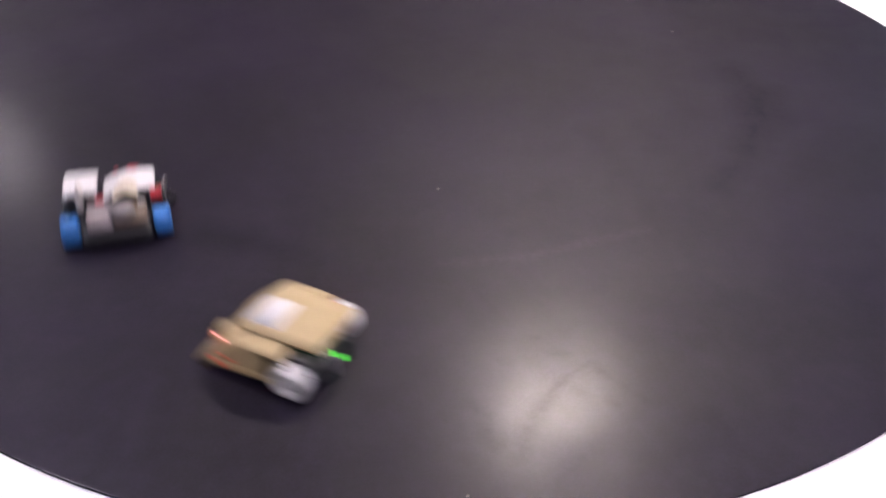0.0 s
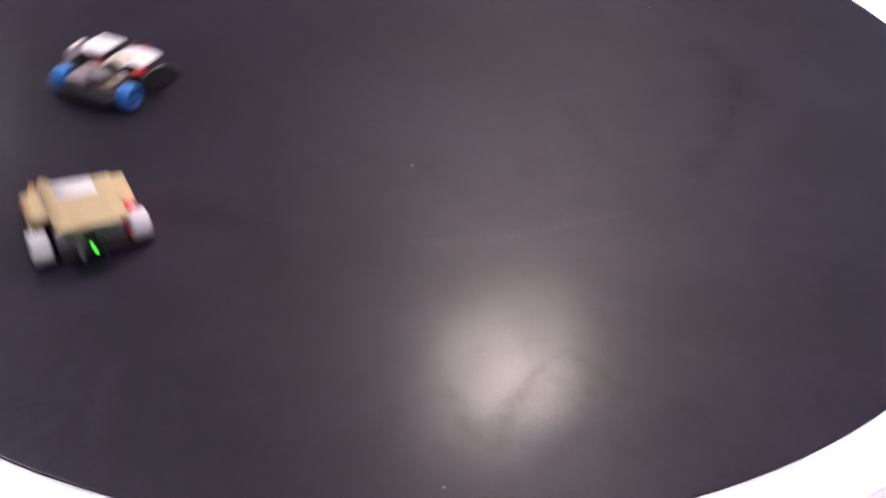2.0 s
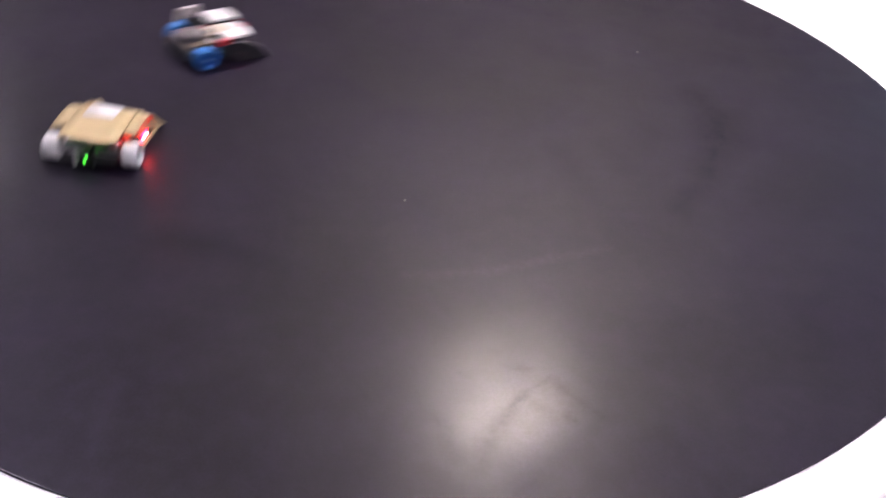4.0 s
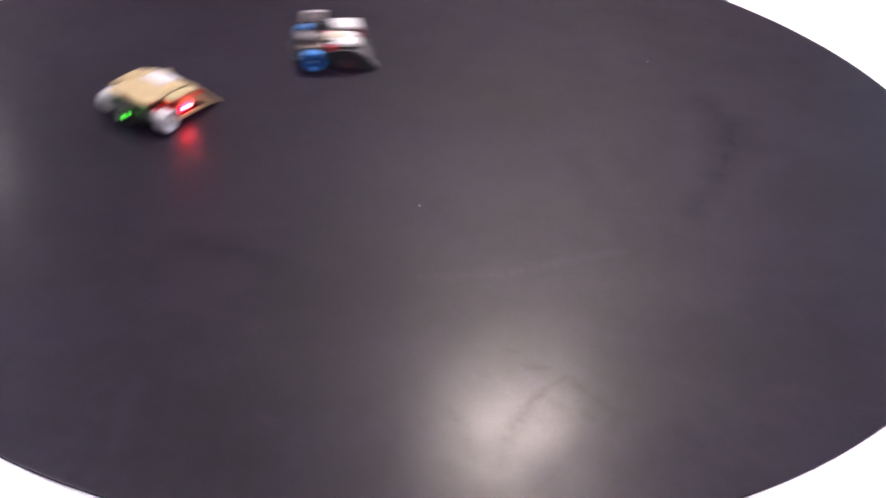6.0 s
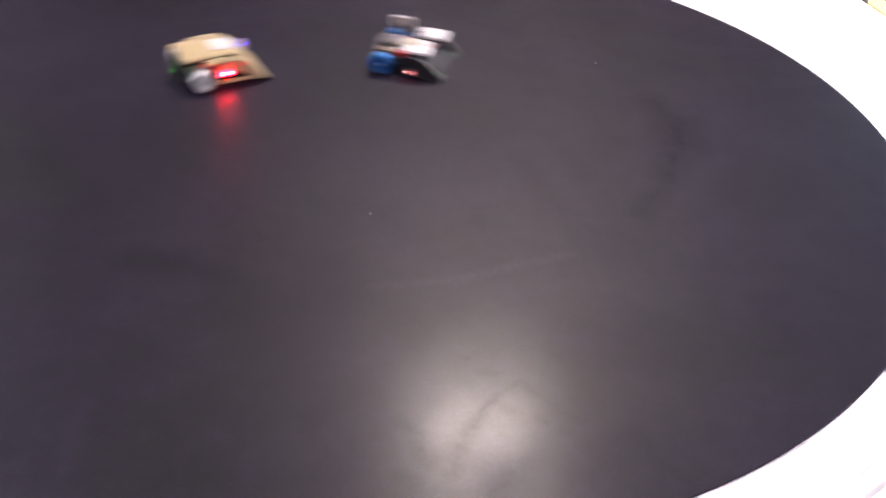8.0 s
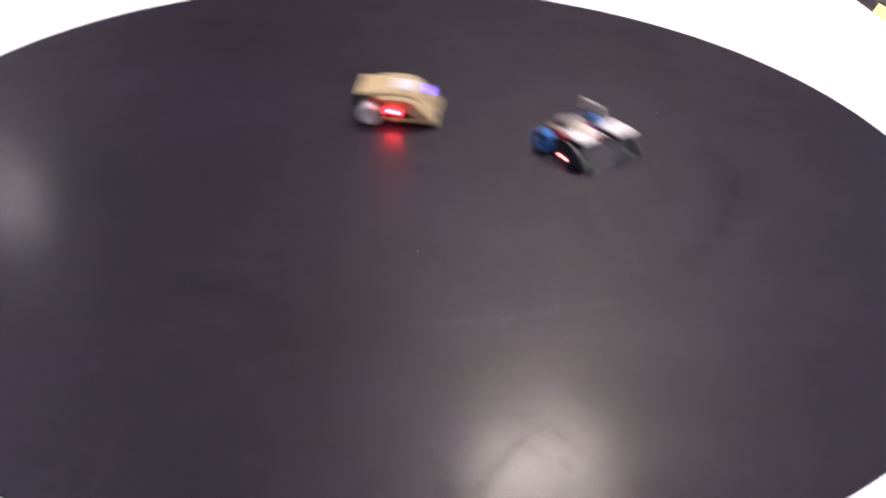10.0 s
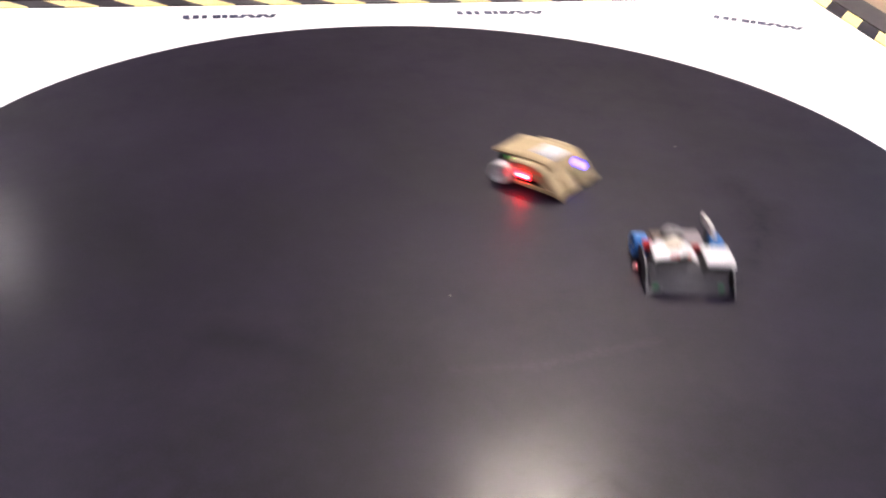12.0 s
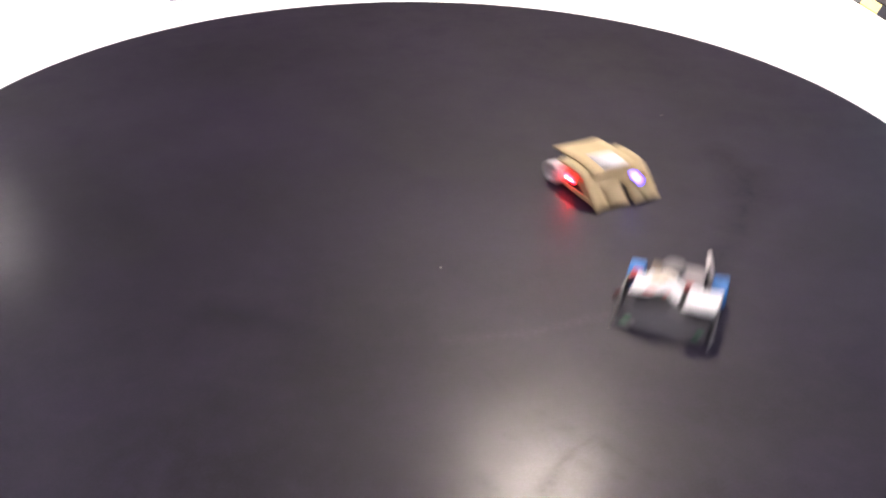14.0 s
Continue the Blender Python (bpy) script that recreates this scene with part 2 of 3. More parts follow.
PLASTER = material("wall_plaster", (0.21, 0.20, 0.20), 0.8, spread=0.05, scale=3, bump=0.1)
CEILING_TILE = material("ceiling_tile", (0.22, 0.21, 0.21), 0.9, spread=0.05, scale=12, bump=0.2)
LINO = material("grey_linoleum", (0.22, 0.21, 0.21), 0.5, spread=0.12, scale=4)
TABLE_WOOD = material("table_wood", (0.30, 0.21, 0.13), 0.5, spread=0.2, scale=8)
WHITE_METAL = material("white_metal", (0.7, 0.7, 0.7), 0.4, spread=0.02, scale=9)


# ---- mesh helpers ----
def part(name, bm, mat, parent=None, label="", smooth=False):
    me = bpy.data.meshes.new(name)
    bm.normal_update()
    bm.to_mesh(me)
    bm.free()
    me.materials.append(mat)
    if smooth:
        for p in me.polygons:
            p.use_smooth = True
    ob = new(name, me)
    ob.parent = parent
    if label:
        tagged(ob, label)
    return ob


def empty(name, label, category, m=Matrix(), group=""):
    ob = new(name)
    ob.empty_display_size = 0.02
    ob.matrix_basis = m
    return tagged(ob, label, category, group)


def box(x0, x1, y0, y1, z0, z1, bevel=0.0, m=None, bm=None):
    """A box between these bounds, with rounded edges."""
    bm = bm or bmesh.new()
    made = bmesh.ops.create_cube(bm, size=1.0)["verts"]
    for v in made:
        v.co = Vector(((x0 + x1) / 2 + v.co.x * (x1 - x0), (y0 + y1) / 2 + v.co.y * (y1 - y0), (z0 + z1) / 2 + v.co.z * (z1 - z0)))
    if bevel:
        made = bmesh.ops.bevel(bm, geom=list({e for v in made for e in v.link_edges}), offset=bevel, segments=2, affect="EDGES", profile=0.5)["verts"]
    if m is not None:
        bmesh.ops.transform(bm, matrix=m, verts=list({v for v in made} if bevel else made))
    return bm


def prism(points, z0, z1, bm=None):
    """A flat outline (x, y) raised from z0 to z1."""
    bm = bm or bmesh.new()
    low = [bm.verts.new((x, y, z0)) for x, y in points]
    top = [bm.verts.new((x, y, z1)) for x, y in points]
    k = len(points)
    bm.faces.new(low[::-1])
    bm.faces.new(top)
    for i in range(k):
        bm.faces.new((low[i], low[(i + 1) % k], top[(i + 1) % k], top[i]))
    return bm


def turned(profile, axis="Y", steps=40, bm=None):
    """A closed profile of (radius, offset) turned about an axis."""
    bm = bm or bmesh.new()
    rings = []
    for i in range(steps):
        a = 2 * math.pi * i / steps
        ring = []
        for r, o in profile:
            c, s = r * math.cos(a), r * math.sin(a)
            ring.append(bm.verts.new((c, o, s) if axis == "Y" else (c, s, o)))
        rings.append(ring)
    k = len(profile)
    for i in range(steps):
        a, b = rings[i], rings[(i + 1) % steps]
        for j in range(k):
            bm.faces.new((a[j], a[(j + 1) % k], b[(j + 1) % k], b[j]))
    bmesh.ops.recalc_face_normals(bm, faces=bm.faces)
    return bm


def side_plate(outline, y, thick):
    """An outline in x and z, made into a plate of this thickness at y."""
    bm = bmesh.new()
    a = [bm.verts.new((x, y - thick / 2, z)) for x, z in outline]
    b = [bm.verts.new((x, y + thick / 2, z)) for x, z in outline]
    k = len(outline)
    bm.faces.new(a)
    bm.faces.new(b[::-1])
    for i in range(k):
        bm.faces.new((a[i], b[i], b[(i + 1) % k], a[(i + 1) % k]))
    bmesh.ops.recalc_face_normals(bm, faces=bm.faces)
    return bm


def wheel(parent, x, y, radius, width, tyre_mat, hub_mat):
    """One wheel: rounded tyre, hub with spokes, axle nut."""
    h = width / 2
    e = radius * 0.16
    tyre = part("wheel", turned([(radius * 0.62, -h * 0.9), (radius - e, -h), (radius - e * 0.3, -h + e * 0.35), (radius, -h + e),
                                 (radius, h - e), (radius - e * 0.3, h - e * 0.35), (radius - e, h), (radius * 0.62, h * 0.9)]),
                tyre_mat, parent, smooth=True)
    tyre.location = (x, y, radius)
    bm = turned([(radius * 0.02, -h * 0.5), (radius * 0.52, -h * 0.5), (radius * 0.64, -h * 0.85), (radius * 0.64, h * 0.85), (radius * 0.52, h * 0.5), (radius * 0.02, h * 0.5)])
    for k in range(5):
        box(0.0, radius * 0.55, -radius * 0.07, radius * 0.07, -h * 0.62, h * 0.62, m=pose(0, 0, 0, 90, 72 * k, 0), bm=bm)
    part("hub", bm, hub_mat, tyre)
    part("axle_nut", turned([(radius * 0.02, -h), (radius * 0.14, -h), (radius * 0.16, h), (radius * 0.02, h)], steps=12), STEEL, tyre)
    return tyre


# ---- the board, its ring and the tape ----
TURN = 9.3             # degrees by which the board is turned to the world
board_turn = pose(0, 0, 0, 0, 0, TURN)
U0, U1, V0, V1 = -1.30, 1.043, -1.16, 0.926      # inner edges of the tape
TAPE, EDGE = 0.042, 0.118                         # depth of the striped tape, and out to the board's edge


def board():
    root = empty("competition_board", "white competition board with a black round ring and hazard tape border", "board", board_turn)
    part("white_surface", box(U0 - EDGE, U1 + EDGE, V0 - EDGE, V1 + EDGE, -0.034, -0.002, 0.002), WHITE_SHEET, root, "white printed sheet around the ring")
    disc = turned([(0.0005, -0.002), (0.77, -0.002), (0.7701, 0.0004), (0.7698, 0.0009), (0.7690, 0.001), (0.0005, 0.001)], "Z", 160)
    ring = part("ring_surface", disc, RUBBER, root, "scuffed matt black rubber ring surface")
    ring.matrix_basis = board_turn.inverted()
    # dark edging out to the rim, then stripes on its inner side
    t = TAPE
    for name, b in (("edging", (U0 - EDGE, U1 + EDGE, V1 + t, V1 + EDGE)), ("edging", (U1 + t, U1 + EDGE, V0 - EDGE, V1 + t)),
                    ("edging", (U0 - EDGE, U0 - t, V0 - EDGE, V1 + t)), ("edging", (U0 - t, U1 + t, V0 - EDGE, V0 - t))):
        part(name, box(*b, -0.002, 0.0035, 0.0008), DARK_EDGE, root, "dark brown-black edging strip")
    stripe_len, pitch = 0.068, 0.14
    meshes = {}

    def stripe(mat, name, length, m):
        key = (name, round(length, 4))
        if key not in meshes:
            bm = prism([(0, 0), (length, 0), (length - 1.2 * t, t), (-1.2 * t, t)], -0.0019, 0.0008)
            meshes[key] = part(name, bm, mat, root)
            meshes[key].matrix_basis = m
        else:
            ob = new(name, meshes[key].data)
            ob.parent, ob.matrix_basis = root, m

    def row(start, end, first, place):
        k = math.ceil((start - first) / pitch)
        while first + k * pitch + pitch < end:
            s = first + k * pitch
            stripe(TAPE_YELLOW, "yellow_stripe", stripe_len, place(s))
            stripe(TAPE_BLACK, "black_stripe", pitch - stripe_len, place(s + stripe_len))
            k += 1

    row(U0 + 0.05, U1 + 0.05, -0.630, lambda s: pose(s, V1, 0))
    row(-V1, 1.10, -0.633, lambda s: pose(U1, -s, 0, 0, 0, -90))
    row(-U1, 1.25, 0.03, lambda s: pose(-s, V0, 0, 0, 0, 180))
    row(V0 + 0.05, V1, 0.02, lambda s: pose(U0, s, 0, 0, 0, 90))
    return root


BOARD = board()


def print_mark(u, v, turn):
    """A sponsor's name, as upright bars in its colour."""
    root = empty("sponsor_print", "small navy sponsor print on the white sheet", "print", board_turn @ pose(u, v, -0.0019, 0, 0, turn), "sponsor prints")
    x = -0.094
    for w, gap, lean in ((0.009, 0.011, 0), (0.009, 0.009, 0), (0.008, 0.014, 0), (0.012, 0.007, 0), (0.008, 0.007, 0), (0.013, 0.008, 0),
                         (0.009, 0.008, 0.005), (0.010, 0.007, -0.005), (0.009, 0.006, 0.004), (0.008, 0.005, -0.004), (0.007, 0, 0.004)):
        part("bar", prism([(x - lean, -0.010), (x + w * 1.35 - lean, -0.010), (x + w * 1.35 + lean, 0.011), (x + lean, 0.011)], 0, 0.0006), NAVY, root)
        x += w + gap


for u, v, a in ((-0.294, 0.852, 0.4), (0.281, 0.852, -0.8), (-0.868, 0.826, 2), (0.836, 0.757, -29.3)):
    print_mark(u, v, a)


def paper_seam():
    """A raised overlap in the white sheet that follows the ring."""
    bm = bmesh.new()
    rows = []
    for i in range(25):
        a = radians(-78 + 40 * i / 24)
        rows.append([bm.verts.new((r * math.cos(a), r * math.sin(a), z)) for r, z in ((0.826, -0.0019), (0.829, 0.0006), (0.846, 0.0006), (0.850, -0.0019))])
    for a, b in zip(rows, rows[1:]):
        for j in range(3):
            bm.faces.new((a[j], b[j], b[j + 1], a[j + 1]))
    bmesh.ops.recalc_face_normals(bm, faces=bm.faces)
    tagged(part("paper_seam", bm, SEAM), "pale grey seam strip on the white sheet", "strip")


paper_seam()

# flecks lying on the rubber
for x, y, s, a in ((0.384, 0.213, 0.0026, 20), (0.013, -0.247, 0.0022, 70), (0.035, -0.724, 0.0018, 10)):
    tagged(part("fleck", prism([(-s, -s * 0.5), (s * 0.6, -s * 0.7), (s, s * 0.3), (-s * 0.2, s * 0.8)], 0, 0.0008), FLECK), "tiny pale fleck of grit on black rubber", "grit", "flecks of grit").matrix_basis = pose(x, y, 0.0010, 0, 0, a)


# ---- the second white table beyond the board ----
def far_sheet():
    root = empty("display_sheet", "white display sheet with dark and green print beside the board", "sheet", board_turn @ pose(0, V1 + EDGE + 0.004, -0.002))
    part("sheet", box(-1.45, 1.35, 0.0, 0.75, -0.030, 0.0, 0.002), WHITE_SHEET, root)
    # a name in widely spaced dark marks, as bars
    for u, w, lean, name in ((-0.780, 0.010, 0.012, "bar"), (-0.712, 0.034, 0.006, "bar"), (-0.630, 0.012, -0.018, "bar"), (-0.596, 0.009, 0.018, "bar")):
        y0, y1 = (0.006, 0.075) if w < 0.02 else (0.030, 0.042)
        part(name, prism([(u - lean, y0), (u + w - lean, y0), (u + w + lean, y1), (u + lean, y1)], 0, 0.0008), INK, root)
    part("bar", prism([(-0.716, 0.006), (-0.684, 0.006), (-0.682, 0.016), (-0.714, 0.016)], 0, 0.0008), INK, root)
    bm = turned([(0.040, 0.0), (0.053, 0.0), (0.053, 0.0008), (0.040, 0.0008)], "Z", 40)
    box(-0.070, 0.070, -0.003, 0.003, 0.0009, 0.0014, m=pose(0, 0, 0, 0, 0, 38), bm=bm)
    ring = part("round_emblem", bm, GREEN_INK, root, "green ring emblem with a slanting stroke")
    ring.location = (-0.455, 0.052, 0)
    card = part("grey_panel", box(-0.300, -0.215, 0.004, 0.20, 0.0, 0.0015, 0.0005), GREY_CARD, root, "pale grey printed panel")
    return root, card


far_sheet()


# ---- the table and the room ----
def table():
    root = empty("table", "large wooden table carrying the board", "table", board_turn @ pose(0, 0, -0.034))
    part("tabletop", box(-1.47, 1.37, V0 - EDGE - 0.02, V1 + EDGE + 0.78, -0.034, 0.0, 0.004), TABLE_WOOD, root)
    for x in (-1.38, 1.28):
        for y in (V0 - 0.05, V1 + 0.80):
            part("leg", box(x - 0.03, x + 0.03, y - 0.03, y + 0.03, GROUND + 0.034, -0.034, 0.004), STEEL, root)


table()
RX0, RX1, RY0, RY1 = -5.2, 3.4, -4.6, 6.4


def structure(name, bm, mat, label):
    return tagged(part(name, bm, mat), label, name.split("_")[0], kind="structure")


structure("floor", box(RX0 - 0.2, RX1 + 0.2, RY0 - 0.2, RY1 + 0.2, GROUND - 0.1, GROUND), LINO, "grey linoleum floor of the hall")
structure("ceiling", box(RX0 - 0.2, RX1 + 0.2, RY0 - 0.2, RY1 + 0.2, CEILING, CEILING + 0.1), CEILING_TILE, "pale tiled ceiling of the hall")
structure("wall_south", box(RX0, RX1, RY0 - 0.2, RY0, GROUND, CEILING), PLASTER, "plain grey plaster wall")
structure("wall_north", box(RX0, RX1, RY1, RY1 + 0.2, GROUND, CEILING), PLASTER, "plain grey plaster wall")
structure("wall_west", box(RX0 - 0.2, RX0, RY0, RY1, GROUND, CEILING), PLASTER, "plain grey plaster wall")
WY0, WY1, WZ0, WZ1 = 2.4, 6.0, 0.7, 2.50          # window opening in the east wall
east = box(RX1, RX1 + 0.2, RY0, WY0, GROUND, CEILING)
box(RX1, RX1 + 0.2, WY1, RY1, GROUND, CEILING, bm=east)
box(RX1, RX1 + 0.2, WY0, WY1, GROUND, WZ0, bm=east)
box(RX1, RX1 + 0.2, WY0, WY1, WZ1, CEILING, bm=east)
structure("wall_east", east, PLASTER, "plain grey plaster wall with a window")
window = tagged(empty("window_1", "wide window in a white metal frame", "window"), kind="structure")
frame_bm = box(RX1 + 0.06, RX1 + 0.12, WY0, WY0 + 0.06, WZ0, WZ1)
box(RX1 + 0.06, RX1 + 0.12, WY1 - 0.06, WY1, WZ0, WZ1, bm=frame_bm)
box(RX1 + 0.06, RX1 + 0.12, WY0 + 0.06, WY1 - 0.06, WZ0, WZ0 + 0.06, bm=frame_bm)
box(RX1 + 0.06, RX1 + 0.12, WY0 + 0.06, WY1 - 0.06, WZ1 - 0.06, WZ1, bm=frame_bm)
box(RX1 + 0.065, RX1 + 0.115, 4.17, 4.23, WZ0 + 0.06, WZ1 - 0.06, bm=frame_bm)
part("window_frame", frame_bm, WHITE_METAL, window)
daylight = new("window_daylight", bpy.data.lights.new("window_daylight", "AREA"))
daylight.data.shape, daylight.data.size, daylight.data.size_y = "RECTANGLE", WZ1 - WZ0 - 0.2, WY1 - WY0 - 0.2
daylight.data.energy, daylight.data.color = 26, (0.72, 0.85, 1.0)
daylight.matrix_basis = look((RX1 + 0.03, (WY0 + WY1) / 2, (WZ0 + WZ1) / 2), (0, (WY0 + WY1) / 2, (WZ0 + WZ1) / 2))


def ceiling_light(x, y, half, mat, label):
    root = empty("ceiling_light", label, "lamp", pose(x, y, CEILING), "ceiling lights")
    w = half + 0.03
    bm = box(-w, w, -w, -half, -0.03, 0)
    box(-w, w, half, w, -0.03, 0, bm=bm)
    box(-w, -half, -half, half, -0.03, 0, bm=bm)
    box(half, w, -half, half, -0.03, 0, bm=bm)
    part("frame", bm, WHITE_METAL, root)
    part("diffuser", box(-half, half, -half, half, -0.020, -0.004), mat, root)
    return root


ceiling_light(0.545, 1.99, 0.25, WARM_PANEL, "square warm white ceiling light panel, switched on")
ceiling_light(-2.53, 4.08, 0.165, NEUTRAL_PANEL, "small square white ceiling light panel out of view, switched on")
# unseen fill panel, added to lift the ring's near left
ceiling_light(-1.58, 0.70, 0.215, COOL_FILL, "square cool white fill panel added on the ceiling, switched on")
# two more unseen fill panels, added to brighten the right and near sides
ceiling_light(2.2, 0.3, 0.21, COOL_FILL, "small square white ceiling light panel out of view, switched on")
ceiling_light(0.7, -2.4, 0.26, COOL_FILL, "small square white ceiling light panel out of view, switched on")


# ---- the cardboard robot ----
def shell_height(x):
    """The cardboard's curve: nearly flat on top, bent down to the front edge."""
    top = 0.0405 + 0.07 * min(x, 0.030) - 0.02 * max(0.0, min(x, 0.058) - 0.030)
    bend = min(max(x - 0.058, 0.0), 0.016)
    return top - 0.05 * bend - 25.3 * bend * bend - 0.93 * max(x - 0.074, 0.0)


def card_sheet(xs, ys, lift, keep):
    """A bent sheet over the shell's curve; keep(x, y) says which cells stay."""
    bm = bmesh.new()
    grid = {}

    def at(i, j):
        if (i, j) not in grid:
            x, y = xs[i], ys[j]
            grid[i, j] = bm.verts.new((x + 0.0012 * math.sin(y * 70), y, shell_height(x) + lift - 6.0 * max(0, abs(y) - 0.036) ** 2 + 0.0005 * math.sin(x * 90 + y * 60)))
        return grid[i, j]

    for i in range(len(xs) - 1):
        for j in range(len(ys) - 1):
            if keep(xs[i], ys[j]):
                bm.faces.new((at(i, j), at(i + 1, j), at(i + 1, j + 1), at(i, j + 1)))
    return bm


def swept(profile, m, steps=24):
    """A turned profile of (radius, height), set in place."""
    bm = turned(profile, "Z", steps)
    bmesh.ops.transform(bm, matrix=m, verts=bm.verts)
    return bm


def cardboard_robot():
    root = empty("cardboard_robot", "small two-wheeled robot with a curved brown cardboard shell", "robot")
    # front ramp, full width, with slots cut in from the front edge
    ys = [-0.053, -0.045, -0.037, -0.0310, -0.0288, -0.015, 0.001, 0.0090, 0.0225, 0.0265, 0.0290, 0.0345, 0.045, 0.054]
    xs = [0.012, 0.019, 0.027, 0.034, 0.042, 0.050, 0.058, 0.066, 0.073, 0.079, 0.086, 0.091, 0.097, 0.103, 0.1065]
    slots = ((-0.0310, 0.086), (0.001, 0.086), (0.0265, 0.097))
    ramp = card_sheet(xs, ys, 0.0, lambda x, y: not any(abs(y - sy) < 1e-6 and x >= sx - 1e-6 for sy, sx in slots)
                      and not (0.078 < x < 0.090 and 0.022 < y < 0.034))
    ob = part("front_ramp", ramp, CARDBOARD, root, "bent corrugated cardboard ramp with slots", smooth=True)
    mod = ob.modifiers.new("thickness", "SOLIDIFY")
    mod.thickness, mod.offset = 0.0028, -1
    # a narrower strip laid over it, out to the rear
    xs = [-0.0175, -0.013, -0.006, 0.004, 0.016, 0.028, 0.040, 0.050, 0.058, 0.065, 0.072, 0.077]
    strip = card_sheet(xs, [-0.039, -0.025, -0.010, 0.006, 0.020, 0.0335], 0.0032, lambda x, y: True)
    ob = part("top_strip", strip, CARDBOARD, root, "cardboard strip over the top", smooth=True)
    mod = ob.modifiers.new("thickness", "SOLIDIFY")
    mod.thickness, mod.offset = 0.0028, -1
    # side walls under the shell
    for s in (-1, 1):
        top = [(x, shell_height(x) - 0.005) for x in (0.029, 0.042, 0.055, 0.066, 0.078, 0.088)]
        low = ((0.070, 0.005), (0.034, 0.013)) if s > 0 else ((0.085, 0.004), (0.066, 0.018), (0.046, 0.026))
        part("side_wall", side_plate([(0.029, 0.026), *top, (0.100, 0.004), *low], s * 0.0495, 0.0025), CARDBOARD, root)
        part("side_rail", box(0.029, 0.098, s * 0.0515 - 0.0012, s * 0.0515 + 0.0012, 0.006, 0.012, 0.0005), CARDBOARD, root)
    # paper label on the bend
    bm = card_sheet([0.033 + 0.036 * i / 7 for i in range(8)], [-0.0190, 0.0215], 0.0036, lambda x, y: True)
    label = part("paper_label", bm, PAPER, root, "blank white paper label", smooth=True)
    mod = label.modifiers.new("thickness", "SOLIDIFY")
    mod.thickness, mod.offset = 0.0004, 1
    # chassis and insides
    part("chassis", box(-0.016, 0.090, -0.034, 0.034, 0.008, 0.0115, 0.001), BLACK_PLASTIC, root)
    part("battery_box", box(0.028, 0.068, -0.028, 0.028, 0.012, 0.030, 0.002), BLACK_PLASTIC, root)
    part("circuit_board", box(-0.014, 0.024, -0.026, 0.026, 0.030, 0.0318, 0.0004), GREEN_BOARD, root)
    for y in (-0.020, 0.020):
        part("motor", turned([(0.001, -0.014), (0.0095, -0.014), (0.010, -0.012), (0.010, 0.012), (0.0095, 0.014), (0.001, 0.014)], steps=24), STEEL, root, smooth=True).location = (0.003, y, 0.0200)
    part("rear_hook", box(-0.022, -0.014, 0.012, 0.016, 0.006, 0.026, 0.001), GREY_PLASTIC, root)
    wheels = [wheel(root, 0.003, y, 0.0157, 0.0205, WHITE_TYRE, PALE_PLASTIC) for y in (-0.050, 0.050)]
    # lights
    led = part("red_light", box(0.0355, 0.0425, -0.0548, -0.0530, 0.0208, 0.0238, 0.0006), RED_CORE, root, "bright red side light")
    # glowing plate stands in for the red halo round the core
    part("red_halo", box(0.032, 0.046, -0.0530, -0.0515, 0.0175, 0.0270, 0.0008), RED_GLOW, led)
    part("red_spot", box(0.080, 0.088, 0.0512, 0.0528, 0.008, 0.013, 0.0006), RED_DIM, root)
    part("red_spot", box(0.060, 0.066, -0.0535, -0.0515, 0.030, 0.036, 0.0006), RED_DIM, root)
    part("red_spot", box(0.0085, 0.0112, -0.047, -0.038, 0.0340, 0.0375, 0.0008), RED_ORANGE, root)
    out = pose(0.0840, 0.0285, shell_height(0.084) + 0.0012, 0, 68, -36)
    # tube added to hide the violet light from the left and rear
    part("added_lamp_tube", swept([(0.0001, -0.0012), (0.0080, -0.0012), (0.0084, 0.0088), (0.0078, 0.0088), (0.0078, 0.0), (0.0001, 0.0)], out), CARDBOARD, root, "short cardboard tube added to narrow the violet light", smooth=False)
    led = part("violet_light", swept([(0.0001, 0.0004), (0.0062, 0.0004), (0.0058, 0.0018), (0.0030, 0.0028), (0.0001, 0.0031)], out), VIOLET_CORE, root, "bright violet light on the front slope", smooth=True)
    # glowing ring stands in for the violet bloom round the core
    part("violet_halo", swept([(0.0063, 0.0002), (0.0077, 0.0002), (0.0077, 0.0026), (0.0071, 0.0026)], out), VIOLET_GLOW, led, smooth=True)
    # a short red strip facing sideways; cardboard cheeks added to block it elsewhere
    out = pose(0.0865, 0.0370, shell_height(0.0865) + 0.0042, 0, 0, -12)
    strip = part("red_strip", box(-0.0034, 0.0034, 0.0, 0.0008, -0.0010, 0.0010, 0.0003, m=out), RED_STRIP, root, "short bright red light strip")
    cheeks = box(-0.0044, -0.0036, -0.0010, 0.0050, -0.0055, 0.0056, 0.0002, m=out)
    box(0.0036, 0.0044, -0.0010, 0.0050, -0.0055, 0.0056, 0.0002, m=out, bm=cheeks)
    box(-0.0036, 0.0036, -0.0010, -0.0002, -0.0055, 0.0020, 0.0002, m=out, bm=cheeks)
    part("added_strip_screen", cheeks, CARDBOARD, strip)
    part("red_spot", box(0.069, 0.077, 0.0512, 0.0526, 0.018, 0.021, 0.0005), RED_DIM, root)
    # plate added to block the green light from the right side
    part("added_light_guard", box(-0.0240, -0.0140, -0.0100, -0.0088, 0.0060, 0.0270, 0.0004), BLACK_PLASTIC, root)
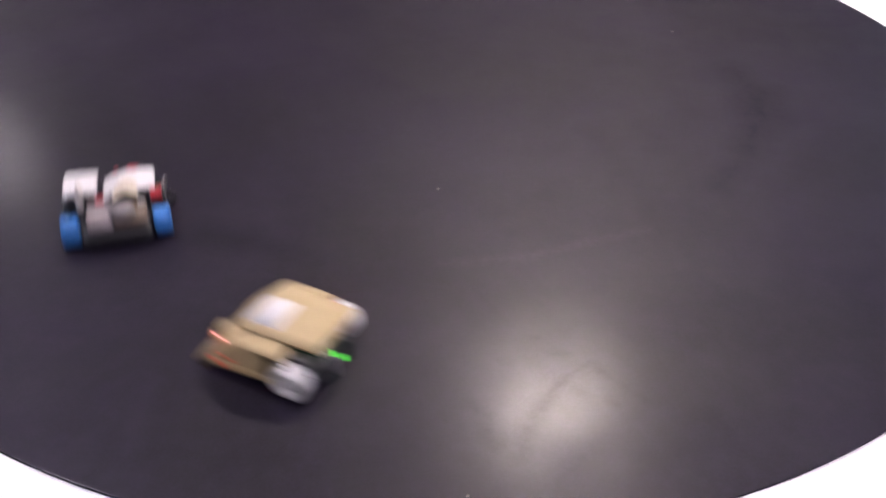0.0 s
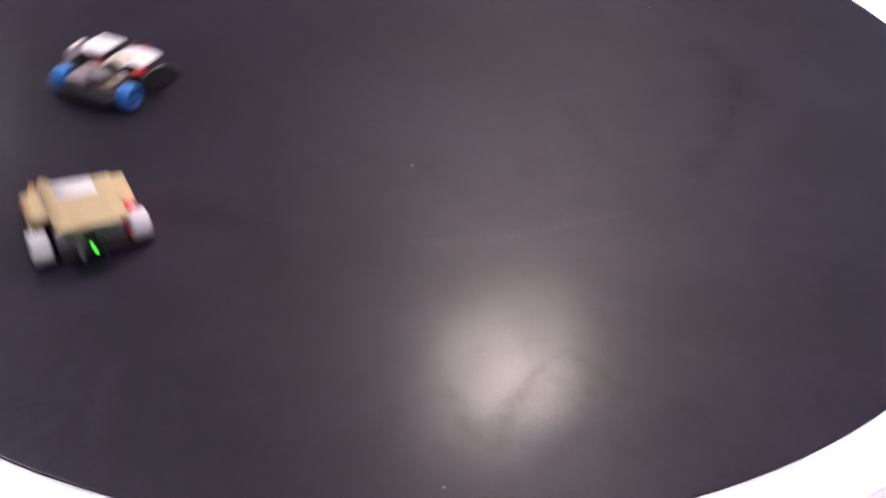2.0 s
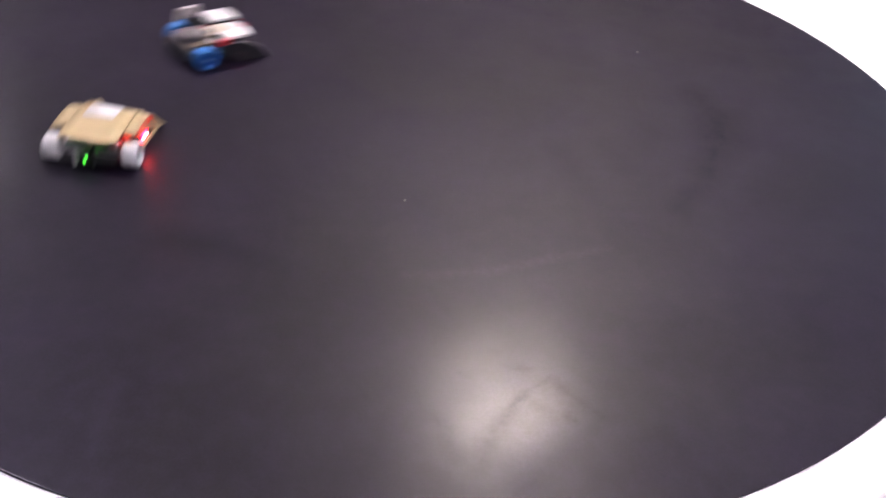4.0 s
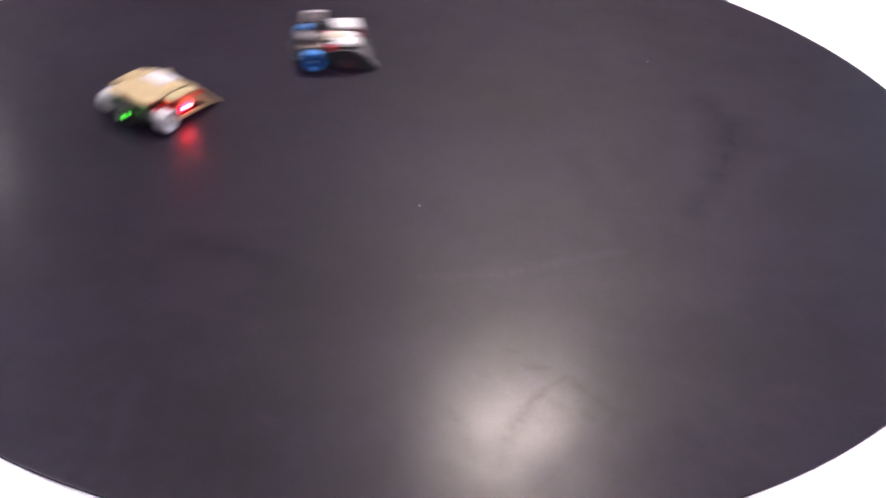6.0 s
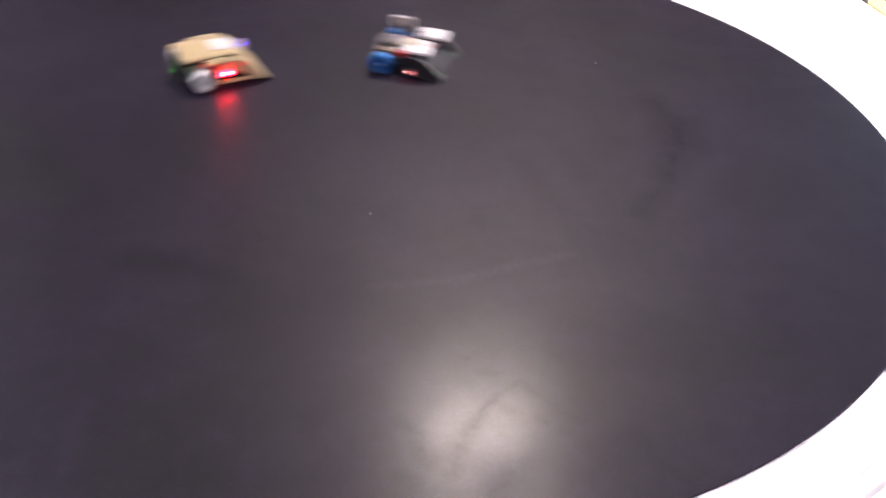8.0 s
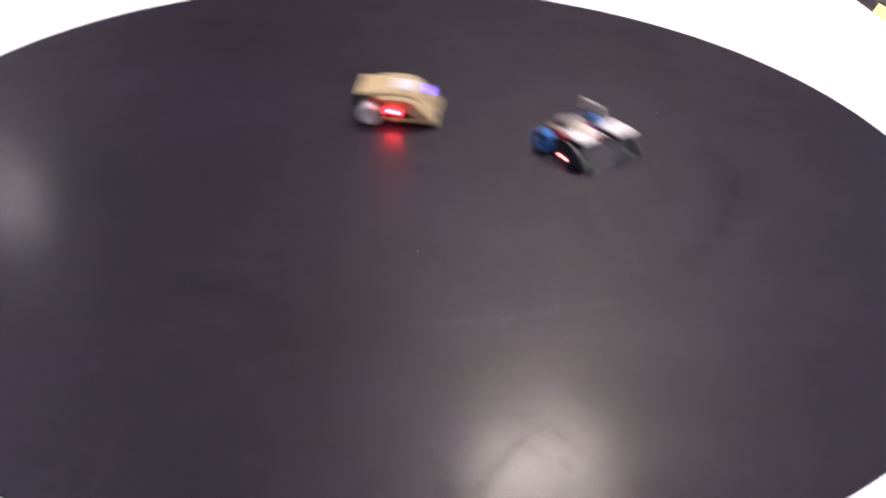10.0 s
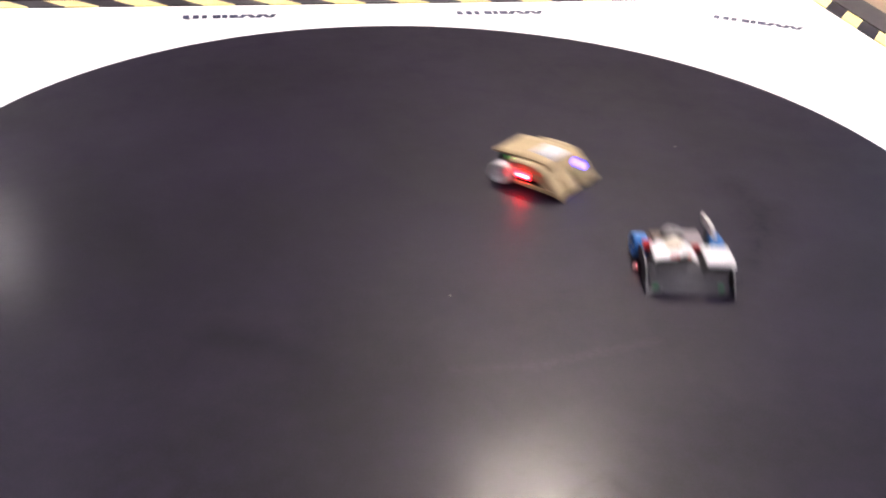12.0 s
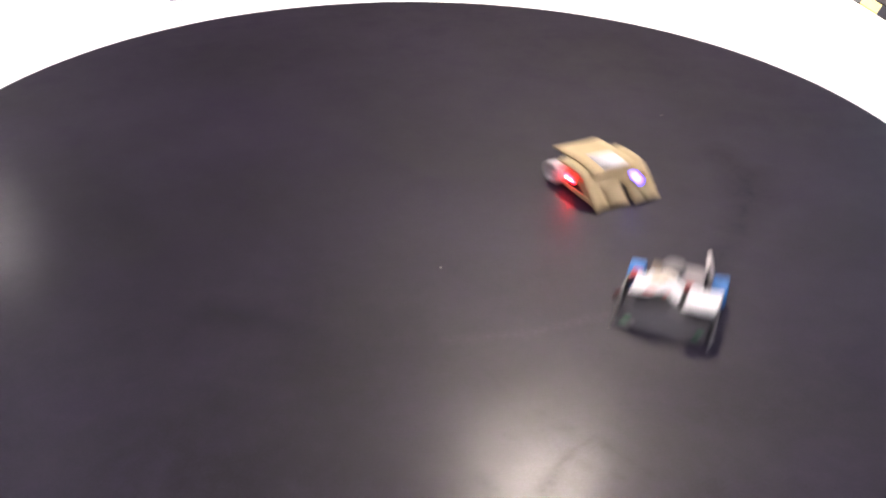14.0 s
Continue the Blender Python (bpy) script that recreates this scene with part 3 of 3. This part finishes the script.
    part("green_light", box(-0.0215, -0.0190, -0.0005, 0.0020, 0.0125, 0.0190, 0.0006), GREEN_GLOW, root, "small green rear light")
    return root, wheels


# ---- the blue-wheeled robot ----
def blue_robot():
    root = empty("blue_wheeled_robot", "small two-wheeled robot with blue tyres and white paper boxes", "robot")
    part("chassis", box(-0.024, 0.068, -0.037, 0.037, 0.010, 0.0135, 0.001), BLACK_PLASTIC, root)
    wheels = [wheel(root, 0.0, y, 0.0157, 0.0190, BLUE_TYRE, BLUE_HUB) for y in (-0.0498, 0.0498)]
    # dark curved side plates that reach forward to the floor, with a pale rim
    for s, name in ((-1, "side_plate"), (1, "side_plate")):
        y = 0.0560 if s > 0 else -0.0545
        outline = [(0.022, 0.034), (0.045, 0.039), (0.066, 0.034), (0.081, 0.023), (0.091, 0.011), (0.097, 0.002), (0.066, 0.002), (0.040, 0.006), (0.030, 0.016)]
        plate = part(name, side_plate(outline, y, 0.0018), BLACK_PLASTIC, root, "curved black side plate")
        rim = [(0.045, 0.0400), (0.066, 0.0350), (0.0818, 0.0238), (0.0920, 0.0115), (0.0978, 0.002), (0.0966, 0.002), (0.0906, 0.0108), (0.0806, 0.0227), (0.0655, 0.0338), (0.045, 0.0388)]
        part("rim", side_plate(rim, y + s * 0.0002, 0.0022), DIM_PLASTIC, plate)
    # front scoop of smoky sheet
    bm = bmesh.new()
    rows = []
    for i in range(7):
        x = 0.066 + 0.029 * i / 6
        rows.append([bm.verts.new((x, y, 0.003 + 0.033 * (1 - i / 6) ** 1.35)) for y in (-0.050, 0.050)])
    for a, b in zip(rows, rows[1:]):
        bm.faces.new((a[0], b[0], b[1], a[1]))
    scoop = part("scoop", bm, CLEAR_SMOKE, root, "clear smoky grey plastic front scoop", smooth=True)
    mod = scoop.modifiers.new("thickness", "SOLIDIFY")
    mod.thickness = 0.0012
    part("scoop_lip", box(0.089, 0.095, -0.053, -0.034, 0.0035, 0.0055, 0.0006), DIM_PLASTIC, root)
    # white paper boxes on top
    part("paper_box", box(0.039, 0.0825, 0.019, 0.056, 0.0400, 0.0455, 0.0015), PAPER, root, "flat white paper-covered box")
    part("box_base", box(0.040, 0.070, 0.022, 0.053, 0.0115, 0.0396, 0.001), BLACK_PLASTIC, root)
    # folded paper cover: a flat top, a raised fold, a slanting flap towards the middle
    bm = bmesh.new()
    rows = []
    for y, z, x0, x1 in ((-0.0450, 0.0405, 0.034, 0.074), (-0.0440, 0.0445, 0.034, 0.075), (-0.0300, 0.0462, 0.033, 0.076), (-0.0190, 0.0468, 0.031, 0.075),
                         (-0.0120, 0.0492, 0.030, 0.070), (-0.0060, 0.0500, 0.028, 0.066), (0.0030, 0.0448, 0.031, 0.069), (0.0122, 0.0378, 0.034, 0.071)):
        rows.append([bm.verts.new((x0 + (x1 - x0) * i / 4, y + 0.0006 * math.sin(9 * i + 200 * y), z + 0.0007 * math.sin(5 * i + 400 * y))) for i in range(5)])
    for a, b in zip(rows, rows[1:]):
        for i in range(4):
            bm.faces.new((a[i], a[i + 1], b[i + 1], b[i]))
    sheet = part("paper_cover", bm, PAPER, root, "folded white paper cover")
    mod = sheet.modifiers.new("thickness", "SOLIDIFY")
    mod.thickness = 0.0012
    # crumpled masking tape over the rear of the fold
    bm = bmesh.new()
    rows = []
    for i in range(7):
        x = 0.022 + 0.030 * i / 6
        rows.append([bm.verts.new((x + 0.0015 * math.sin(7 * j), -0.026 + 0.028 * j / 6, 0.0405 + 0.0125 * math.sin(math.pi * (0.15 + 0.75 * j / 6)) * (0.55 + 0.45 * math.sin(math.pi * (i + 1) / 8)) + 0.0010 * math.sin(5 * i + 11 * j))) for j in range(7)])
    for a, b in zip(rows, rows[1:]):
        for j in range(6):
            bm.faces.new((a[j], b[j], b[j + 1], a[j + 1]))
    tape = part("masking_tape", bm, BEIGE_TAPE, root, "crumpled beige masking tape")
    mod = tape.modifiers.new("thickness", "SOLIDIFY")
    mod.thickness = 0.0010
    part("cover_base", box(0.034, 0.062, -0.038, 0.002, 0.0115, 0.0385, 0.002), BLACK_PLASTIC, root)
    # rear: brown board, pale grey box
    part("brown_board", box(-0.014, 0.029, -0.034, 0.002, 0.0255, 0.0345, 0.001), BROWN_BOARD, root, "bare brown circuit board")
    part("grey_box", box(-0.016, 0.026, 0.004, 0.031, 0.0255, 0.0365, 0.002), MAUVE_PLASTIC, root, "mauve-grey plastic box")
    part("motor_cover", box(-0.020, 0.022, -0.036, 0.038, 0.015, 0.0245, 0.003), SMOKY_PLASTIC, root)
    part("drum", turned([(0.0005, 0.0346), (0.0145, 0.0346), (0.0147, 0.0415), (0.0130, 0.0448), (0.0060, 0.0460), (0.0005, 0.0461)], "Z", 28), GREY_LUMP, root, "round grey drum on the board", smooth=True).location = (0.000, -0.007, 0)
    part("terminal", box(0.0165, 0.0205, -0.033, -0.024, 0.0346, 0.040, 0.001), PALE_PLASTIC, root)
    part("upright_tab", box(-0.0160, 0.0160, -0.0028, 0.0028, -0.0125, 0.0090, 0.0010, m=pose(0.011, 0.0345, 0.0625, 14, 3, 9)), TAB_PLASTIC, root, "pale plastic tab standing above the wheel")
    part("tab_post", box(0.006, 0.014, 0.0325, 0.0365, 0.0115, 0.058, 0.001), BLACK_PLASTIC, root)
    # lights
    aim_out = pose(0.046, -0.0566, 0.0130, 0, 0, 42)
    led = part("red_light", box(-0.0022, 0.0022, -0.0014, -0.0006, -0.0040, -0.0018, 0.0003, m=aim_out), RED_CORE, root, "bright red side light")
    # softly glowing plate put in for the red halo
    part("red_halo", box(-0.0030, 0.0030, -0.0008, 0.0002, -0.0056, -0.0004, 0.0003, m=aim_out), RED_SOFT, led)
    # walls added round the red light so it shows only ahead and right
    screen = box(-0.0040, -0.0032, -0.0095, 0.0016, -0.0062, 0.0070, 0.0003, m=aim_out)
    box(-0.0032, 0.0032, 0.0006, 0.0016, -0.0062, 0.0070, 0.0002, m=aim_out, bm=screen)
    part("added_lamp_screen", box(0.0032, 0.0040, -0.0095, 0.0040, -0.0062, 0.0070, 0.0003, m=aim_out, bm=screen), BLACK_PLASTIC, led)
    part("red_block", box(0.022, 0.038, -0.052, -0.039, 0.034, 0.0430, 0.0015), RED_PLASTIC, root, "dark red plastic block")
    # two red pieces stand in for the red glow on the paper cover
    part("red_spot", box(0.070, 0.075, -0.005, 0.000, 0.0490, 0.0508, 0.0008), RED_PLASTIC, root)
    part("red_spot", box(0.0715, 0.0765, -0.027, -0.015, 0.0490, 0.0512, 0.0006), RED_PLASTIC, root)
    part("red_connector", box(0.027, 0.033, 0.012, 0.022, 0.034, 0.040, 0.001), RED_PLASTIC, root)
    for y in (-0.043, 0.040):
        part("green_light", box(0.0855, 0.0905, y - 0.004, y + 0.004, 0.0045, 0.0105, 0.0008), GREEN_DIM, root, "dim green front light")
    # the body sits low between the wheels
    for piece in root.children_recursive:
        if piece not in wheels and piece.parent not in wheels:
            piece.data.transform(Matrix.Diagonal((1, 1, 0.86, 1)))
    return root, wheels


CARD_ROBOT, CARD_WHEELS = cardboard_robot()
BLUE_ROBOT, BLUE_WHEELS = blue_robot()
FLOOR_TOP = 0.0011


def motions():
    """Both robots chase each other clockwise round the ring."""
    walk(CARD_ROBOT, [(t, pose(x, y, FLOOR_TOP, 0, 0, turn)) for t, x, y, turn in (
        (0, -0.1016, -0.5562, -204.7), (0.1, -0.2095, -0.4875, -224.7), (0.2, -0.2817, -0.3911, -245.0), (0.3, -0.3214, -0.2764, -266.6), (0.4, -0.3184, -0.1532, -289.0), 
        (0.5, -0.2724, -0.0416, -311.1), (0.6, -0.1916, 0.0488, -332.9), (0.7, -0.0802, 0.1094, -354.4), (0.8, 0.0476, 0.1262, -374.8), (0.9, 0.1731, 0.1017, -393.1), 
        (1, 0.2836, 0.0332, -411.4), (1.1, 0.3567, -0.0764, -431.6), (1.2, 0.3860, -0.2047, -452.1), (1.3, 0.3735, -0.3351, -471.3), (1.4, 0.3195, -0.4535, -490.0), 
        (1.5, 0.2274, -0.5474, -508.8), (1.6, 0.1069, -0.6020, -528.0), (1.7, -0.0226, -0.6124, -547.2), (1.8, -0.1448, -0.5799, -565.9), (1.9, -0.2456, -0.5106, -584.6), 
        (2, -0.3193, -0.4174, -603.5), (2.1, -0.3657, -0.3076, -622.9), (2.2, -0.3781, -0.1853, -642.6), (2.3, -0.3473, -0.0629, -662.6), (2.4, -0.2724, 0.0400, -682.7), 
        (2.5, -0.1652, 0.1031, -702.6), (2.6, -0.0464, 0.1177, -722.5), (2.7, 0.0663, 0.0901, -742.3), (2.8, 0.1613, 0.0286, -762.2), (2.9, 0.2289, -0.0589, -782.0), 
        (3, 0.2631, -0.1619, -801.7), (3.1, 0.2616, -0.2690, -821.5), (3.2, 0.2255, -0.3687, -841.2), (3.3, 0.1590, -0.4507, -860.9), (3.4, 0.0695, -0.5063, -880.6), 
        (3.5, -0.0336, -0.5298, -900.3), (3.6, -0.1392, -0.5183, -919.9), (3.7, -0.2360, -0.4725, -939.6), (3.8, -0.3133, -0.3968, -959.2), (3.9, -0.3622, -0.2987, -978.8), 
        (4, -0.3764, -0.1884, -998.4), (4.1, -0.3533, -0.0780, -1018.0), (4.2, -0.2940, 0.0203, -1037.6), (4.3, -0.2042, 0.0948, -1057.2), (4.4, -0.0929, 0.1360, -1076.8), 
        (4.5, 0.0279, 0.1380, -1096.3), (4.6, 0.1444, 0.0989, -1115.9), (4.7, 0.2428, 0.0220, -1135.5), (4.8, 0.3108, -0.0853, -1155.1), (4.9, 0.3401, -0.2110, -1174.5), 
        (5, 0.3248, -0.3406, -1194.2), (5.1, 0.2647, -0.4564, -1214.5), (5.2, 0.1680, -0.5450, -1234.9), (5.3, 0.0440, -0.5957, -1255.0), (5.4, -0.0904, -0.5996, -1274.9), 
        (5.5, -0.2142, -0.5590, -1294.3), (5.6, -0.3115, -0.4848, -1312.6), (5.7, -0.3768, -0.3889, -1330.0), (5.8, -0.4092, -0.2807, -1347.0), (5.9, -0.4082, -0.1672, -1364.4), 
        (6, -0.3721, -0.0554, -1382.5), (6.1, -0.3007, 0.0441, -1401.5), (6.2, -0.1985, 0.1177, -1421.0), (6.3, -0.0742, 0.1532, -1441.0), (6.4, 0.0575, 0.1422, -1461.3), 
        (6.5, 0.1773, 0.0826, -1481.9), (6.6, 0.2658, -0.0206, -1503.1), (6.7, 0.3091, -0.1488, -1524.7), (6.8, 0.3084, -0.2792, -1545.6), (6.9, 0.2723, -0.3998, -1565.1), 
        (7, 0.1982, -0.5033, -1584.3), (7.1, 0.0881, -0.5760, -1604.0), (7.2, -0.0408, -0.6058, -1623.6), (7.3, -0.1669, -0.5902, -1642.7), (7.4, -0.2781, -0.5356, -1661.5), 
        (7.5, -0.3680, -0.4475, -1680.2), (7.6, -0.4274, -0.3320, -1699.0), (7.7, -0.4464, -0.2020, -1717.7), (7.8, -0.4217, -0.0719, -1736.6), (7.9, -0.3551, 0.0439, -1755.5), 
        (8, -0.2534, 0.1321, -1774.6), (8.1, -0.1276, 0.1821, -1793.8), (8.2, 0.0083, 0.1876, -1813.1), (8.3, 0.1388, 0.1477, -1832.4), (8.4, 0.2488, 0.0665, -1851.9), 
        (8.5, 0.3257, -0.0468, -1871.3), (8.6, 0.3604, -0.1792, -1890.9), (8.7, 0.3489, -0.3154, -1910.4), (8.8, 0.2929, -0.4398, -1930.0), (8.9, 0.1988, -0.5380, -1949.6), 
        (9, 0.0778, -0.5990, -1969.1), (9.1, -0.0560, -0.6162, -1988.7), (9.2, -0.1872, -0.5879, -2008.3), (9.3, -0.3010, -0.5181, -2027.8), (9.4, -0.3846, -0.4151, -2047.3), 
        (9.5, -0.4291, -0.2910, -2066.7), (9.6, -0.4302, -0.1601, -2086.0), (9.7, -0.3885, -0.0370, -2105.3), (9.8, -0.3093, 0.0648, -2124.5), (9.9, -0.2031, 0.1346, -2143.5), 
        (10, -0.0778, 0.1653, -2162.7), (10.1, 0.0569, 0.1465, -2183.3), (10.2, 0.1776, 0.0752, -2205.0), (10.3, 0.2620, -0.0360, -2227.1), (10.4, 0.2991, -0.1665, -2249.2), 
        (10.5, 0.2906, -0.2965, -2270.7), (10.6, 0.2423, -0.4158, -2291.6), (10.7, 0.1553, -0.5149, -2312.4), (10.8, 0.0368, -0.5792, -2332.8), (10.9, -0.0978, -0.5972, -2352.8), 
        (11, -0.2283, -0.5658, -2372.3), (11.1, -0.3369, -0.4951, -2390.8), (11.2, -0.4167, -0.3974, -2408.7), (11.3, -0.4621, -0.2805, -2426.1), (11.4, -0.4678, -0.1536, -2443.7), 
        (11.5, -0.4294, -0.0285, -2461.7), (11.6, -0.3488, 0.0756, -2480.3), (11.7, -0.2395, 0.1436, -2499.1), (11.8, -0.1165, 0.1714, -2518.0), (11.9, 0.0076, 0.1597, -2537.3), 
        (12, 0.1228, 0.1114, -2556.7), (12.1, 0.2183, 0.0266, -2576.5), (12.2, 0.2782, -0.0879, -2596.6), (12.3, 0.2942, -0.2148, -2617.0), (12.4, 0.2673, -0.3369, -2637.2), 
        (12.5, 0.2055, -0.4417, -2657.2), (12.6, 0.1158, -0.5263, -2676.9), (12.7, -0.0014, -0.5836, -2696.6), (12.8, -0.1377, -0.5991, -2716.1), (12.9, -0.2743, -0.5634, -2735.3), 
        (13, -0.3867, -0.4793, -2754.2), (13.1, -0.4583, -0.3660, -2772.5), (13.2, -0.4890, -0.2422, -2790.1), (13.3, -0.4803, -0.1175, -2807.7), (13.4, -0.4332, -0.0001, -2825.4), 
        (13.5, -0.3480, 0.1006, -2843.9), (13.6, -0.2291, 0.1693, -2863.1), (13.7, -0.0934, 0.1917, -2883.0), (13.8, 0.0385, 0.1661, -2903.1), (13.9, 0.1489, 0.1005, -2923.3), 
        (14, 0.2271, 0.0084, -2943.4),)])
    walk(BLUE_ROBOT, [(t, pose(x, y, FLOOR_TOP, 0, 0, turn)) for t, x, y, turn in (
        (0, -0.3464, -0.3491, -256.1), (0.1, -0.3756, -0.2110, -278.4), (0.2, -0.3479, -0.0749, -300.7), (0.3, -0.2752, 0.0418, -323.3), (0.4, -0.1644, 0.1259, -345.7), 
        (0.5, -0.0315, 0.1648, -367.0), (0.6, 0.1049, 0.1597, -386.2), (0.7, 0.2335, 0.1125, -404.1), (0.8, 0.3391, 0.0213, -422.3), (0.9, 0.4055, -0.1013, -441.2), 
        (1, 0.4268, -0.2407, -460.3), (1.1, 0.3966, -0.3838, -480.0), (1.2, 0.3179, -0.5085, -499.9), (1.3, 0.2022, -0.5973, -519.8), (1.4, 0.0642, -0.6404, -539.6), 
        (1.5, -0.0800, -0.6351, -559.2), (1.6, -0.2118, -0.5801, -578.3), (1.7, -0.3140, -0.4869, -597.3), (1.8, -0.3801, -0.3684, -616.7), (1.9, -0.4027, -0.2373, -636.2), 
        (2, -0.3828, -0.1104, -655.7), (2.1, -0.3291, 0.0031, -675.0), (2.2, -0.2436, 0.0987, -694.2), (2.3, -0.1281, 0.1642, -713.4), (2.4, 0.0070, 0.1857, -732.4), 
        (2.5, 0.1423, 0.1545, -751.2), (2.6, 0.2560, 0.0754, -769.8), (2.7, 0.3364, -0.0377, -788.3), (2.8, 0.3752, -0.1730, -807.2), (2.9, 0.3658, -0.3150, -826.3), 
        (3, 0.3078, -0.4464, -845.7), (3.1, 0.2075, -0.5510, -865.2), (3.2, 0.0761, -0.6157, -885.0), (3.3, -0.0707, -0.6324, -905.0), (3.4, -0.2146, -0.5990, -925.1), 
        (3.5, -0.3380, -0.5191, -945.3), (3.6, -0.4261, -0.4022, -965.6), (3.7, -0.4688, -0.2623, -985.9), (3.8, -0.4613, -0.1166, -1006.3), (3.9, -0.4048, 0.0178, -1026.7), 
        (4, -0.3065, 0.1250, -1047.1), (4.1, -0.1782, 0.1929, -1067.4), (4.2, -0.0351, 0.2138, -1087.6), (4.3, 0.1063, 0.1860, -1107.8), (4.4, 0.2300, 0.1131, -1127.8), 
        (4.5, 0.3224, 0.0038, -1147.7), (4.6, 0.3736, -0.1293, -1167.4), (4.7, 0.3784, -0.2715, -1186.9), (4.8, 0.3365, -0.4074, -1206.1), (4.9, 0.2522, -0.5230, -1225.1), 
        (5, 0.1337, -0.6045, -1244.2), (5.1, -0.0040, -0.6416, -1263.8), (5.2, -0.1470, -0.6318, -1283.4), (5.3, -0.2808, -0.5723, -1302.4), (5.4, -0.3857, -0.4700, -1321.0), 
        (5.5, -0.4484, -0.3418, -1339.4), (5.6, -0.4653, -0.2063, -1357.5), (5.7, -0.4389, -0.0772, -1375.3), (5.8, -0.3747, 0.0355, -1393.0), (5.9, -0.2786, 0.1234, -1411.0), 
        (6, -0.1572, 0.1784, -1429.8), (6.1, -0.0208, 0.1919, -1449.5), (6.2, 0.1147, 0.1589, -1469.9), (6.3, 0.2329, 0.0808, -1490.6), (6.4, 0.3180, -0.0350, -1511.5), 
        (6.5, 0.3576, -0.1747, -1532.2), (6.6, 0.3432, -0.3244, -1552.9), (6.7, 0.2737, -0.4604, -1573.7), (6.8, 0.1659, -0.5598, -1593.8), (6.9, 0.0426, -0.6186, -1613.0), 
        (7, -0.0935, -0.6350, -1631.8), (7.1, -0.2326, -0.5992, -1650.6), (7.2, -0.3499, -0.5184, -1669.2), (7.3, -0.4298, -0.4090, -1687.4), (7.4, -0.4692, -0.2835, -1705.3), 
        (7.5, -0.4697, -0.1497, -1723.5), (7.6, -0.4289, -0.0167, -1742.0), (7.7, -0.3466, 0.0983, -1760.7), (7.8, -0.2308, 0.1799, -1779.5), (7.9, -0.0940, 0.2197, -1798.3), 
        (8, 0.0492, 0.2126, -1817.3), (8.1, 0.1825, 0.1586, -1836.3), (8.2, 0.2909, 0.0636, -1855.3), (8.3, 0.3619, -0.0620, -1874.5), (8.4, 0.3872, -0.2043, -1893.7), 
        (8.5, 0.3635, -0.3469, -1913.0), (8.6, 0.2934, -0.4733, -1932.4), (8.7, 0.1844, -0.5690, -1951.8), (8.8, 0.0491, -0.6227, -1971.3), (8.9, -0.0968, -0.6288, -1990.9), 
        (9, -0.2359, -0.5865, -2010.6), (9.1, -0.3517, -0.5006, -2030.3), (9.2, -0.4311, -0.3813, -2050.0), (9.3, -0.4654, -0.2425, -2069.9), (9.4, -0.4508, -0.1008, -2089.7), 
        (9.5, -0.3895, 0.0274, -2109.7), (9.6, -0.2892, 0.1272, -2129.7), (9.7, -0.1617, 0.1872, -2149.8), (9.8, -0.0224, 0.2011, -2169.9), (9.9, 0.1114, 0.1683, -2189.9), 
        (10, 0.2282, 0.0915, -2210.3), (10.1, 0.3165, -0.0307, -2231.6), (10.2, 0.3533, -0.1857, -2253.7), (10.3, 0.3258, -0.3446, -2276.2), (10.4, 0.2410, -0.4769, -2298.2), 
        (10.5, 0.1214, -0.5638, -2319.3), (10.6, -0.0109, -0.6055, -2339.2), (10.7, -0.1458, -0.6061, -2358.3), (10.8, -0.2734, -0.5661, -2376.9), (10.9, -0.3826, -0.4868, -2395.4), 
        (11, -0.4599, -0.3720, -2414.0), (11.1, -0.4942, -0.2372, -2432.4), (11.2, -0.4837, -0.1000, -2450.6), (11.3, -0.4300, 0.0268, -2468.8), (11.4, -0.3368, 0.1311, -2487.3), 
        (11.5, -0.2108, 0.2002, -2506.5), (11.6, -0.0653, 0.2195, -2526.5), (11.7, 0.0760, 0.1835, -2547.1), (11.8, 0.1924, 0.1019, -2568.0), (11.9, 0.2720, -0.0093, -2589.0), 
        (12, 0.3129, -0.1349, -2609.8), (12.1, 0.3148, -0.2680, -2630.7), (12.2, 0.2715, -0.3987, -2651.7), (12.3, 0.1833, -0.5086, -2672.6), (12.4, 0.0611, -0.5808, -2693.0), 
        (12.5, -0.0759, -0.6057, -2712.5), (12.6, -0.2087, -0.5887, -2730.8), (12.7, -0.3292, -0.5362, -2748.2), (12.8, -0.4291, -0.4499, -2765.2), (12.9, -0.4976, -0.3333, -2782.0), 
        (13, -0.5223, -0.1951, -2799.2), (13.1, -0.4963, -0.0563, -2816.4), (13.2, -0.4273, 0.0630, -2833.4), (13.3, -0.3245, 0.1534, -2850.6), (13.4, -0.1974, 0.2083, -2868.4), 
        (13.5, -0.0553, 0.2221, -2887.2), (13.6, 0.0894, 0.1866, -2907.2), (13.7, 0.2138, 0.0997, -2928.2), (13.8, 0.2957, -0.0261, -2949.8), (13.9, 0.3228, -0.1683, -2971.5), 
        (14, 0.2958, -0.3020, -2992.9),)])
    # the wheels roll as the robots drive
    for tyre in CARD_WHEELS + BLUE_WHEELS:
        x, y, z = tyre.location
        walk(tyre, [(k / FPS, pose(x, y, z, 0, 76 * k, 0)) for k in range(14 * FPS + 1)])


motions()
